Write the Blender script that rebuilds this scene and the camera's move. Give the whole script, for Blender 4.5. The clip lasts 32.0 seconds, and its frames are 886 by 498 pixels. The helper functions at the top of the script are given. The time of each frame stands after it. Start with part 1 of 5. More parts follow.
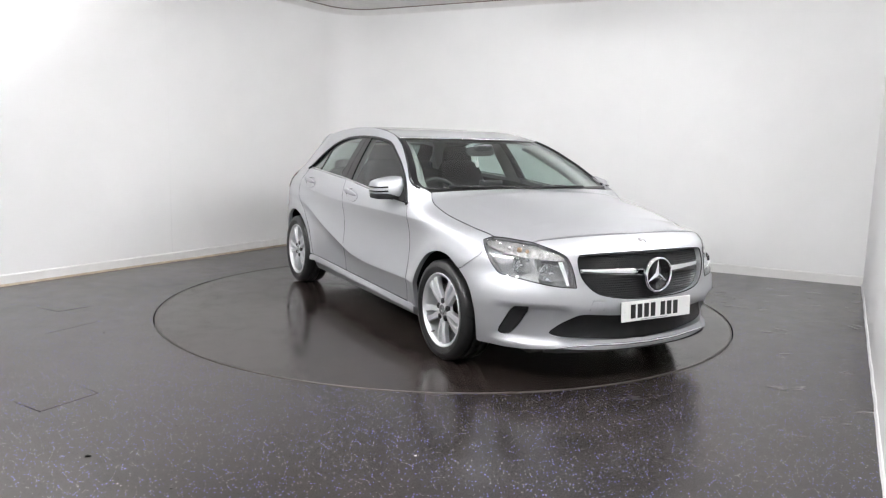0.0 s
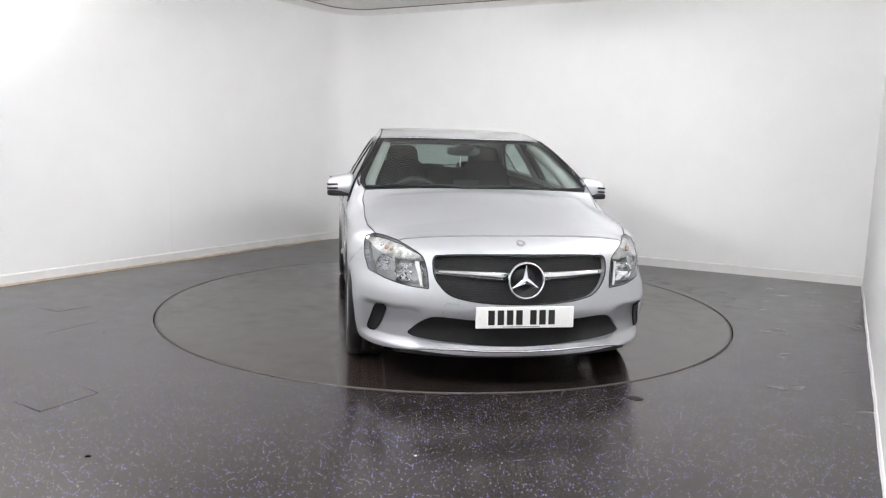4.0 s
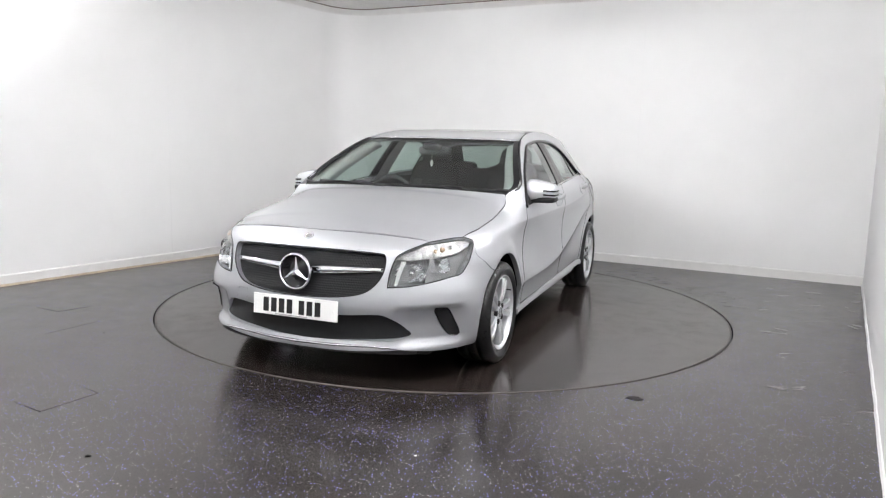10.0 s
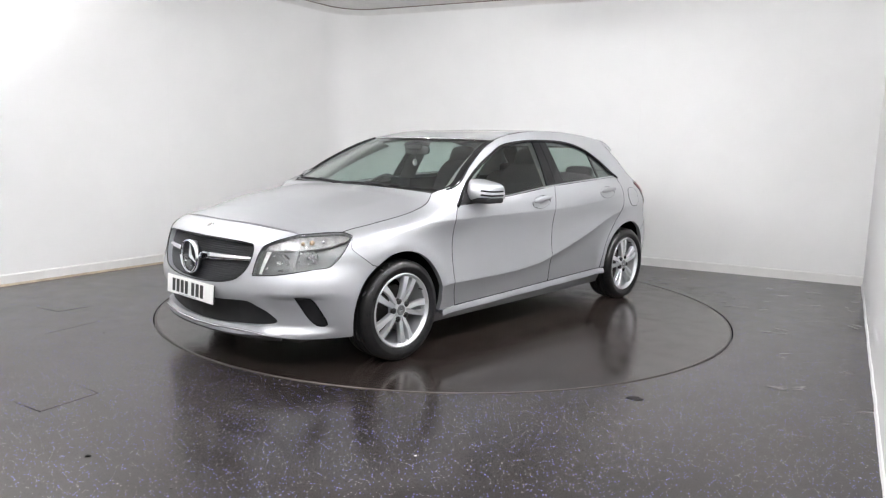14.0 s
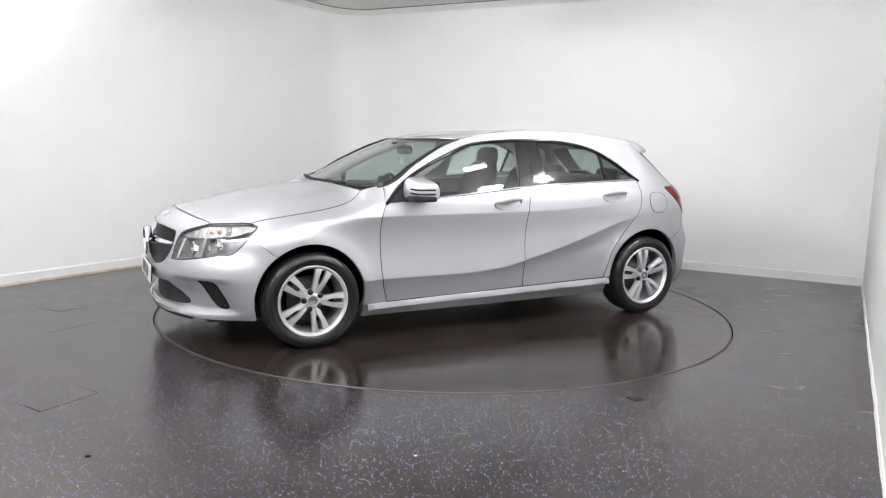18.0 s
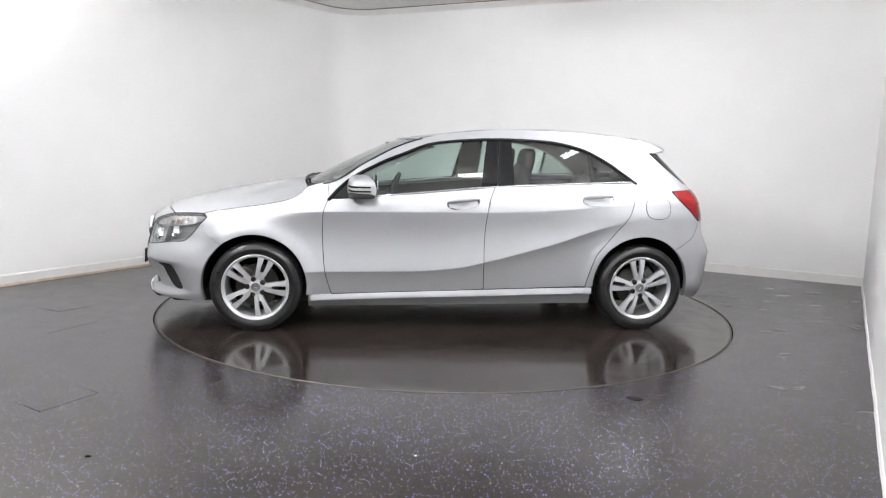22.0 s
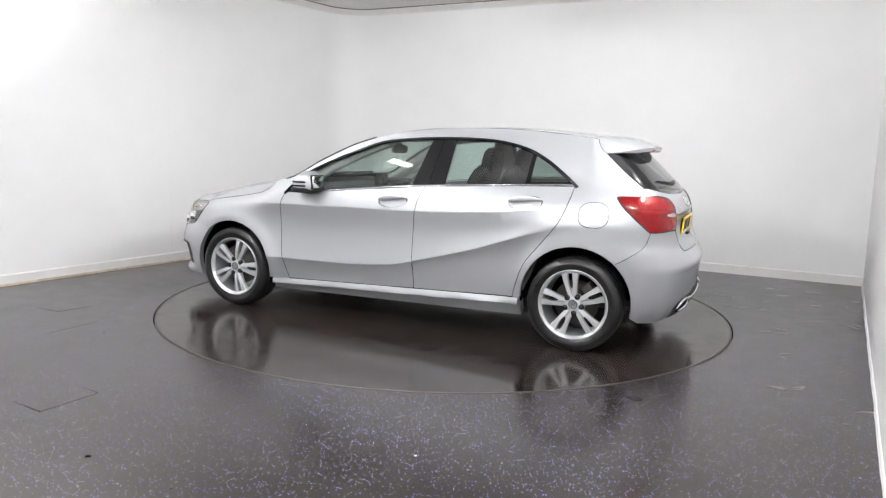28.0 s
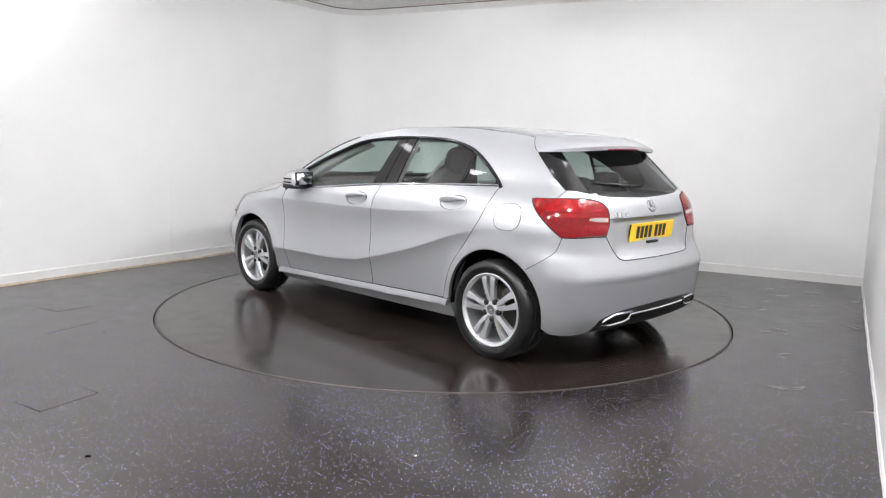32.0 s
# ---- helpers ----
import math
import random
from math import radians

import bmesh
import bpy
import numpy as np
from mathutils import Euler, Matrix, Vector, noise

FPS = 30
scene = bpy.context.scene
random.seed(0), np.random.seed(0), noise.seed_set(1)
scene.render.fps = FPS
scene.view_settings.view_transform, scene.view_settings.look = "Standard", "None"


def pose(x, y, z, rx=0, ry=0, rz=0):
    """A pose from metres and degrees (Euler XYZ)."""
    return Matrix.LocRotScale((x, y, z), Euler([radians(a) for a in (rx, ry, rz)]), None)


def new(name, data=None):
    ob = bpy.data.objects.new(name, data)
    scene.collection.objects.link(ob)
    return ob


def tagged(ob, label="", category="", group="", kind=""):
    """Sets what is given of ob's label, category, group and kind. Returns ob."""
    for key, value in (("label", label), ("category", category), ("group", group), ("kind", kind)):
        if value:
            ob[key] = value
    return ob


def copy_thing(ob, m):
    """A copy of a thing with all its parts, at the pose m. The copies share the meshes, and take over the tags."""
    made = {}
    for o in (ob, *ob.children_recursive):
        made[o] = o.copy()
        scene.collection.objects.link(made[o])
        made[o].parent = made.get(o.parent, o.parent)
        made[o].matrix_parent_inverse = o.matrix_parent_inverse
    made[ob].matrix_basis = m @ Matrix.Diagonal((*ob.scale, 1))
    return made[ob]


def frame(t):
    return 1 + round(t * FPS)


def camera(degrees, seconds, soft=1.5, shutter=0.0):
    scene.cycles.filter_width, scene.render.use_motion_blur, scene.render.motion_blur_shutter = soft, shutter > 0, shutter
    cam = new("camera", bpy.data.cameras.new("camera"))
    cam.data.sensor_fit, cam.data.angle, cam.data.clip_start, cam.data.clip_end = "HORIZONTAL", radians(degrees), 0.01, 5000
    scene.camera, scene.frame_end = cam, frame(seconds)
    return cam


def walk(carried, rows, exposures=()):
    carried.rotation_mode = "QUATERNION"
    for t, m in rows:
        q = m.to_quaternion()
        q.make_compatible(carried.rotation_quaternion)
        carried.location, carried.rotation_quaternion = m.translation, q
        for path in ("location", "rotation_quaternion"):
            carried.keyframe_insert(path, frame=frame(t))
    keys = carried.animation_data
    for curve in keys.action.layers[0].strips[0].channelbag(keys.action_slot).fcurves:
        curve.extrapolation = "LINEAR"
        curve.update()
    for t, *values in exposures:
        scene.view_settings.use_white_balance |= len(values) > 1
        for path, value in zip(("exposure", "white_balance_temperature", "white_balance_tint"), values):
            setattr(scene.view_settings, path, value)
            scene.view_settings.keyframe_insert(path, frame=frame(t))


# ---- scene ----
# The camera stands on a fixed mount in one corner of the booth; a turntable carries the car.
cam = camera(62.5, 32.0, soft=1.25)
SEAT = pose(0.0, -5.917, 1.303, 81.73, 0.0, 0.146) @ pose(0, 0, 0, 0, 0, 1.44)
walk(cam, [(0.0, SEAT), (32.0, SEAT)], exposures=[(0.0, 0.0), (32.0, 0.0)])

START, RATE = -60.16, -5.1378          # heading of the car in degrees, degrees a second
OFF = Vector((0.042, 0.055, 0.0))      # the car's middle, off the turntable's axis
TABLE_R = 2.226
CEIL = 2.975

# ---- light ----
world = bpy.data.worlds.new("world")
scene.world = world
world.use_nodes = True
world.node_tree.nodes["Background"].inputs[0].default_value = (0.8, 0.85, 1.0, 1)
world.node_tree.nodes["Background"].inputs[1].default_value = 0.02
LAMP_POWER, RING_POWER = 425.0, 16.0


# ---- materials ----
def mat(name, color=(0.5, 0.5, 0.5), rough=0.5, metal=0.0, coat=0.0, coat_rough=0.03, spec=0.5, emit=0.0, glass=0.0, ior=1.45):
    m = bpy.data.materials.new(name)
    m.use_nodes = True
    b = m.node_tree.nodes["Principled BSDF"]
    b.inputs["Base Color"].default_value = (*color, 1)
    b.inputs["Roughness"].default_value = rough
    b.inputs["Metallic"].default_value = metal
    b.inputs["Coat Weight"].default_value = coat
    b.inputs["Coat Roughness"].default_value = coat_rough
    b.inputs["Specular IOR Level"].default_value = spec
    b.inputs["Transmission Weight"].default_value = glass
    b.inputs["IOR"].default_value = ior
    if emit:
        b.inputs["Emission Color"].default_value = (*color, 1)
        b.inputs["Emission Strength"].default_value = emit
    return m


def node(m, kind, **settings):
    n = m.node_tree.nodes.new(kind)
    for key, value in settings.items():
        n.inputs[key.replace("_", " ")].default_value = value
    return n


def link(m, a, out, b, inp):
    m.node_tree.links.new(a.outputs[out], b.inputs[inp])


def bsdf(m):
    return m.node_tree.nodes["Principled BSDF"]


def grain(m, scale=40.0, amount=0.15, rough=0.1, bump=0.0, detail=4.0, stretch=(1, 1, 1)):
    """Vary the colour's value and the roughness by two scales of noise, with an optional bump."""
    b = bsdf(m)
    tc = node(m, "ShaderNodeTexCoord")
    mp = node(m, "ShaderNodeMapping")
    mp.inputs["Scale"].default_value = stretch
    link(m, tc, "Object", mp, "Vector")
    fine, wide = node(m, "ShaderNodeTexNoise", Scale=scale, Detail=detail), node(m, "ShaderNodeTexNoise", Scale=scale * 0.07, Detail=3.0)
    for n in (fine, wide):
        link(m, mp, "Vector", n, "Vector")
    mix = node(m, "ShaderNodeMath")
    mix.operation = "ADD"
    link(m, fine, "Fac", mix, 0)
    link(m, wide, "Fac", mix, 1)
    val = node(m, "ShaderNodeMapRange", From_Min=0.6, From_Max=1.4, To_Min=1 - amount, To_Max=1 + amount)
    link(m, mix, "Value", val, "Value")
    hsv = node(m, "ShaderNodeHueSaturation")
    hsv.inputs["Color"].default_value = b.inputs["Base Color"].default_value
    link(m, val, "Result", hsv, "Value")
    link(m, hsv, "Color", b, "Base Color")
    r0 = b.inputs["Roughness"].default_value
    rr = node(m, "ShaderNodeMapRange", From_Min=0.6, From_Max=1.4, To_Min=max(0.0, r0 - rough), To_Max=min(1.0, r0 + rough))
    link(m, mix, "Value", rr, "Value")
    link(m, rr, "Result", b, "Roughness")
    if bump:
        bp = node(m, "ShaderNodeBump", Strength=1.0, Distance=bump)
        link(m, fine, "Fac", bp, "Height")
        link(m, bp, "Normal", b, "Normal")
    return m


PAINT = mat("silver_paint", (0.446, 0.456, 0.474), 0.47, 0.68, 0.85, 0.03)
flake = node(PAINT, "ShaderNodeTexNoise", Scale=900.0, Detail=1.0)
tc_ = node(PAINT, "ShaderNodeTexCoord")
link(PAINT, tc_, "Object", flake, "Vector")
fb_ = node(PAINT, "ShaderNodeBump", Strength=0.12, Distance=0.0006)
link(PAINT, flake, "Fac", fb_, "Height")
link(PAINT, fb_, "Normal", bsdf(PAINT), "Normal")
ARCH = mat("arch_liner_felt", (0.006, 0.006, 0.006), 1.0, spec=0.1)
# darker copy of the body silver: the shade below the sill ledge is in its colour
SILL_SHADE = mat("shaded_sill_silver", (0.33, 0.336, 0.348), 0.45, 0.6, 0.2, 0.1)
BLACK = grain(mat("black_plastic", (0.012, 0.012, 0.013), 0.55, spec=0.3), 300, 0.2, 0.1, 0.0002)
GLOSS_BLACK = mat("gloss_black_trim", (0.008, 0.008, 0.009), 0.08, 0, 0.0, spec=0.35)
RUBBER = grain(mat("tyre_rubber", (0.012, 0.012, 0.0125), 0.30, spec=0.42), 260, 0.2, 0.05)
CHROME = mat("chrome", (0.83, 0.84, 0.86), 0.07, 1.0)
ALLOY = mat("alloy_silver", (0.66, 0.67, 0.685), 0.34, 0.72, 0.5)
IRON = grain(mat("brake_iron", (0.07, 0.066, 0.06), 0.5, 0.5), 80, 0.2, 0.1)
CLOTH = grain(mat("dark_seat_cloth", (0.013, 0.013, 0.0145), 0.9, spec=0.2), 400, 0.35, 0.05, 0.0006)
DASH = grain(mat("dashboard_plastic", (0.045, 0.045, 0.047), 0.6), 350, 0.25, 0.1, 0.0003)
LINER = grain(mat("grey_headliner", (0.33, 0.33, 0.32), 0.9), 300, 0.1, 0.05)
WALL = grain(mat("white_wall_paint", (0.84, 0.84, 0.835), 0.5), 3.0, 0.025, 0.08, 0.0)
def drips(m, at, size, tint):
    """A faint tan run-down stain on the wall round a place of the booth."""
    b = bsdf(m)
    tc, mp, sph = node(m, "ShaderNodeTexCoord"), node(m, "ShaderNodeMapping"), node(m, "ShaderNodeTexGradient")
    sph.gradient_type = "SPHERICAL"
    mp.vector_type = "TEXTURE"
    mp.inputs["Location"].default_value, mp.inputs["Scale"].default_value = at, size
    link(m, tc, "Object", mp, "Vector")
    link(m, mp, "Vector", sph, "Vector")
    noise, mp2 = node(m, "ShaderNodeTexNoise", Scale=14.0, Detail=5.0), node(m, "ShaderNodeMapping")
    mp2.inputs["Scale"].default_value, mp2.inputs["Rotation"].default_value = (1.6, 1.6, 0.5), (0, radians(25), 0)
    link(m, tc, "Object", mp2, "Vector")
    link(m, mp2, "Vector", noise, "Vector")
    pick, mul, mix = node(m, "ShaderNodeMapRange", From_Min=0.48, From_Max=0.68, To_Max=0.55), node(m, "ShaderNodeMath"), node(m, "ShaderNodeMix")
    mul.operation, mix.data_type = "MULTIPLY", "RGBA"
    link(m, noise, "Fac", pick, "Value")
    link(m, pick, "Result", mul, 0)
    link(m, sph, "Fac", mul, 1)
    link(m, mul, "Value", mix, 0)
    old = b.inputs["Base Color"].links[0].from_socket
    m.node_tree.links.new(old, mix.inputs[6])
    mix.inputs[7].default_value = (*tint, 1)
    m.node_tree.links.new(mix.outputs[2], b.inputs["Base Color"])
    return m


drips(WALL, (-3.66, 1.25, 0.20), (0.22, 0.30, 0.26), (0.62, 0.50, 0.38))
TRIMW = grain(mat("white_skirting_paint", (0.76, 0.755, 0.74), 0.4), 9.0, 0.06, 0.1)
CEILM = grain(mat("grey_ceiling_tile", (0.80, 0.79, 0.77), 0.9), 30.0, 0.12, 0.05)
PLATE_W = mat("white_plate", (0.80, 0.80, 0.78), 0.35)
PLATE_Y = mat("yellow_plate", (0.85, 0.55, 0.02), 0.35)
INK = mat("black_print", (0.01, 0.01, 0.01), 0.4)


def glass_mat(name, tint, strength):
    """Car glass: a clear tinted pane with a mirror-like surface."""
    m = bpy.data.materials.new(name)
    m.use_nodes = True
    t = m.node_tree
    t.nodes.remove(t.nodes["Principled BSDF"])
    clear, gloss, mix = node(m, "ShaderNodeBsdfTransparent"), node(m, "ShaderNodeBsdfGlossy"), node(m, "ShaderNodeMixShader")
    clear.inputs["Color"].default_value = (*tint, 1)
    gloss.inputs["Roughness"].default_value = 0.04
    gloss.inputs["Color"].default_value = (1, 1, 1, 1)
    facing, power, scale = node(m, "ShaderNodeLayerWeight", Blend=0.5), node(m, "ShaderNodeMath"), node(m, "ShaderNodeMath")
    power.operation, scale.operation = "POWER", "MULTIPLY_ADD"
    power.inputs[1].default_value = 5.0
    scale.inputs[1].default_value, scale.inputs[2].default_value = 0.85, strength
    link(m, facing, "Facing", power, 0)
    link(m, power, "Value", scale, 0)
    link(m, scale, "Value", mix, 0)
    link(m, clear, "BSDF", mix, 1)
    link(m, gloss, "BSDF", mix, 2)
    link(m, mix, "Shader", t.nodes["Material Output"], "Surface")
    return m


GLASS = glass_mat("green_tinted_glass", (0.66, 0.76, 0.72), 0.085)
CLEAR = glass_mat("clear_lamp_lens", (0.95, 0.96, 0.96), 0.05)
PRIVACY = glass_mat("dark_rear_glass", (0.40, 0.46, 0.44), 0.06)


# ---- helpers of this scene ----
def part(name, bm, material, parent, label="", smooth=True):
    me = bpy.data.meshes.new(name)
    if smooth:
        for f in bm.faces:
            f.smooth = True
    bm.to_mesh(me)
    bm.free()
    me.materials.append(material)
    ob = new(name, me)
    if parent is not None:
        ob.parent = parent
    if label:
        tagged(ob, label)
    return ob


def spline(points, n=10):
    """A smooth run of points through the given ones (centripetal enough for even spacing)."""
    p = [np.array(a, float) for a in points]
    if len(p) < 3:
        return [tuple(p[0] + (p[-1] - p[0]) * i / n) for i in range(n + 1)]
    e = [2 * p[0] - p[1]] + p + [2 * p[-1] - p[-2]]
    out = []
    for i in range(1, len(e) - 2):
        for k in range(n):
            t = k / n
            a, b, c, d = e[i - 1:i + 3]
            out.append(tuple(0.5 * (2 * b + (c - a) * t + (2 * a - 5 * b + 4 * c - d) * t * t + (3 * b - a - 3 * c + d) * t ** 3)))
    return out + [tuple(p[-1])]


def curve(*pairs):
    """A smooth function through (x, y) pairs, flat beyond the ends (monotone cubic)."""
    p = sorted(pairs)
    xs, ys = [a for a, _ in p], [b for _, b in p]
    h = [xs[i + 1] - xs[i] for i in range(len(xs) - 1)]
    s = [(ys[i + 1] - ys[i]) / h[i] for i in range(len(h))]
    m = [s[0]] + [0 if s[i - 1] * s[i] <= 0 else 2 * s[i - 1] * s[i] / (s[i - 1] + s[i]) for i in range(1, len(s))] + [s[-1]]

    def f(x):
        if x <= xs[0]:
            return ys[0]
        if x >= xs[-1]:
            return ys[-1]
        i = 0
        while x > xs[i + 1]:
            i += 1
        t = (x - xs[i]) / h[i]
        return ((1 + 2 * t) * (1 - t) ** 2 * ys[i] + t * (1 - t) ** 2 * h[i] * m[i] + t * t * (3 - 2 * t) * ys[i + 1] + t * t * (t - 1) * h[i] * m[i + 1])
    return f


def smooth01(a, b, x):
    t = min(1.0, max(0.0, (x - a) / (b - a)))
    return t * t * (3 - 2 * t)


def box_bm(x0, y0, z0, x1, y1, z1, bevel=0.0, segs=2):
    bm = bmesh.new()
    bmesh.ops.create_cube(bm, size=1)
    for v in bm.verts:
        v.co = Vector((x0 if v.co.x < 0 else x1, y0 if v.co.y < 0 else y1, z0 if v.co.z < 0 else z1))
    if bevel:
        bmesh.ops.bevel(bm, geom=bm.edges[:], offset=bevel, segments=segs, affect="EDGES", profile=0.5)
    return bm


def tube_bm(points, radius, sides=8, closed=False, flat=1.0):
    """A tube along a run of points."""
    bm = bmesh.new()
    rings, n = [], len(points)
    P = [Vector(p) for p in points]
    for i, p in enumerate(P):
        a, b = (P[i - 1] if i or closed else p), (P[(i + 1) % n] if i < n - 1 or closed else p)
        d = (b - a).normalized()
        u = d.cross(Vector((0, 0, 1)))
        u = u.normalized() if u.length > 1e-4 else Vector((1, 0, 0))
        w = u.cross(d)
        r = radius(i / max(1, n - 1)) if callable(radius) else radius
        rings.append([bm.verts.new(p + (u * math.cos(k * math.tau / sides) * flat + w * math.sin(k * math.tau / sides)) * r) for k in range(sides)])
    for i in range(n if closed else n - 1):
        a, b = rings[i], rings[(i + 1) % n]
        for k in range(sides):
            bm.faces.new((a[k], a[(k + 1) % sides], b[(k + 1) % sides], b[k]))
    if not closed:
        bm.faces.new(rings[0]), bm.faces.new(rings[-1][::-1])
    bmesh.ops.recalc_face_normals(bm, faces=bm.faces[:])
    return bm


def lathe_bm(profile, segs=48, axis="y"):
    """A body of revolution: (radius, along) pairs round the axis."""
    bm = bmesh.new()
    rings = []
    for r, a in profile:
        if r < 1e-6:
            rings.append([bm.verts.new((0, a, 0) if axis == "y" else (0, 0, a) if axis == "z" else (a, 0, 0))])
        else:
            rings.append([])
            for k in range(segs):
                c, s = r * math.cos(k * math.tau / segs), r * math.sin(k * math.tau / segs)
                rings[-1].append(bm.verts.new((c, a, s) if axis == "y" else (c, s, a) if axis == "z" else (a, c, s)))
    for a, b in zip(rings, rings[1:]):
        for k in range(segs):
            f = [a[k % len(a)], a[(k + 1) % len(a)], b[(k + 1) % len(b)], b[k % len(b)]]
            f = list(dict.fromkeys(f))
            if len(f) > 2:
                bm.faces.new(f)
    bmesh.ops.recalc_face_normals(bm, faces=bm.faces[:])
    return bm


def join_bm(*bms):
    out = bmesh.new()
    for b in bms:
        me = bpy.data.meshes.new("tmp")
        b.to_mesh(me)
        b.free()
        out.from_mesh(me)
        bpy.data.meshes.remove(me)
    return out


def mirrored(bm):
    c = bm.copy()
    for v in c.verts:
        v.co.y = -v.co.y
    bmesh.ops.reverse_faces(c, faces=c.faces[:])
    return c


# ---- the shape of the car's shell: x forward, y to its left, z up ----
Z_LOW = curve((0.95, 0.415), (0.32, 0.42), (-0.03, 0.446), (-0.22, 0.489), (-0.65, 0.605), (-1.07, 0.744), (-1.3, 0.80))
Z_UP = curve((1.75, 0.775), (0.89, 0.826), (0.33, 0.832), (-0.25, 0.836), (-0.6, 0.85), (-1.0, 0.88), (-1.3, 0.91))
Z_BELT = curve((1.75, 0.86), (0.85, 0.908), (0.5, 0.936), (-0.28, 1.005), (-0.84, 1.034), (-1.3, 1.052), (-1.7, 1.06))
Z_RAIL = curve((1.05, 0.985), (0.85, 1.02), (0.6, 1.165), (0.354, 1.287), (0.19, 1.338), (-0.017, 1.378), (-0.15, 1.395), (-0.348, 1.407), (-0.68, 1.410), (-1.0, 1.396), (-1.2, 1.376), (-1.40, 1.354), (-1.7, 1.31))
Z_SHOULDER = curve((1.75, 0.795), (1.3, 0.862), (1.0, 0.92), (0.75, 0.97))
SECTION = curve((0.10, 0.79), (0.16, 0.835), (0.25, 0.866), (0.40, 0.880), (0.60, 0.885), (0.80, 0.886), (0.90, 0.872), (1.0, 0.83), (1.15, 0.746), (1.30, 0.648), (1.34, 0.618), (1.38, 0.590), (1.42, 0.555), (1.47, 0.45))
TAPER = curve((2.0, -0.045), (1.7, -0.022), (1.55, -0.012), (1.3, -0.002), (0.9, 0.0), (-0.9, 0.0), (-1.2, -0.006), (-1.4, -0.018), (-1.55, -0.030), (-1.8, -0.07))
TAPER_TOP = curve((0.2, 0.0), (-0.3, 0.0), (-0.8, -0.018), (-1.1, -0.036), (-1.31, -0.045), (-1.42, -0.035), (-1.6, -0.05))
FRONT_X, REAR_X = 1.55, -1.55
REAR_START = curve((0.9, -1.55), (1.0, -1.53), (1.1, -1.455), (1.2, -1.405), (1.3, -1.36))
NOSE = curve((0.10, 2.10), (0.18, 2.18), (0.22, 2.205), (0.26, 2.19), (0.33, 2.190), (0.45, 2.226), (0.60, 2.202), (0.70, 2.178), (0.735, 2.165), (0.78, 2.11), (0.83, 2.01), (0.90, 1.85))
TAIL = curve((0.15, -1.86), (0.22, -1.965), (0.30, -2.005), (0.40, -2.018), (0.50, -2.030), (0.54, -2.032), (0.58, -2.016), (0.63, -1.985), (0.70, -1.950), (0.85, -1.925), (0.93, -1.905), (1.00, -1.86), (1.27, -1.60), (1.35, -1.52))


def plan(points):
    run = spline(points, 12)
    l = [0.0]
    for a, b in zip(run, run[1:]):
        l.append(l[-1] + math.hypot(a[0] - b[0], a[1] - b[1]))
    x0, x1, y0 = run[0][0], run[-1][0], run[0][1]
    return np.array(l), np.array([(a - x0) / (x1 - x0) for a, _ in run]), np.array([b / y0 for _, b in run])


FRONT_PLAN = plan([(1.55, 0.872), (1.7, 0.853), (1.8, 0.825), (1.9, 0.781), (1.99, 0.713), (2.07, 0.613), (2.13, 0.488), (2.175, 0.33), (2.20, 0.17), (2.207, 0.0)])
REAR_PLAN = plan([(-1.55, 0.86), (-1.70, 0.838), (-1.80, 0.802), (-1.88, 0.748), (-1.935, 0.672), (-1.975, 0.56), (-2.005, 0.40), (-2.025, 0.20), (-2.032, 0.0)])
FC, RC = FRONT_X + FRONT_PLAN[0][-1], REAR_X - REAR_PLAN[0][-1]


def side_y(x, z):
    y = SECTION(z) + TAPER(x) + TAPER_TOP(x) * smooth01(0.94, 1.10, z)
    zl, zu = Z_LOW(x), Z_UP(x)
    fade = smooth01(1.3, 0.85, x) * smooth01(-1.35, -0.9, x)
    if zl < z < zu:
        s = (zu - z) / (zu - zl)
        y -= 0.058 * (zu - zl) * 4 * s * (1 - s) ** 1.15 * fade
    if z <= zl:
        y -= 0.026 * (1 - math.exp(-(zl - z) / 0.055)) * fade
    if 0.75 < x < 1.75 and z < zu:
        y -= 0.11 * min(0.07, zu - z) * smooth01(0.75, 1.05, x) * smooth01(1.54, 1.40, x) * smooth01(0.45, 0.68, z)
    # arches stand out a little
    for ax, az in ((1.36, 0.315), (-1.352, 0.322)):
        d = math.hypot(x - ax, z - az)
        y += (0.006 * math.exp(-((d - 0.36) / 0.09) ** 2) + 0.012 * smooth01(0.432, 0.388, d)) * smooth01(0.15, 0.32, z)
    y += 0.016 * math.exp(-((x + 1.35) / 0.3) ** 2 - ((z - 0.80) / 0.10) ** 2)
    if x > 0.75:
        zc = Z_SHOULDER(x)
        t = min(0.95, max(0.0, (z - (zc - 0.15)) / 0.155))
        y -= (0.092 * (1 - math.sqrt(1 - t * t)) + 0.55 * max(0.0, z - zc)) * smooth01(0.75, 1.15, x)
        y -= wing_roll(z, zc) * smooth01(1.0, 1.18, x)
    return y


def wing_roll(z, crest):
    """How far the wing's top rolls inwards under the bonnet's edge."""
    return 0.034 * min(1.6, max(0.0, (z - crest + 0.085) / 0.09)) ** 1.6


def pinch(g, z):
    """The nose's corners draw in at the height of the headlights."""
    return 1 - 0.055 * smooth01(0.05, 0.5, g) * (1 - smooth01(0.75, 1.0, g)) * smooth01(0.50, 0.66, z)


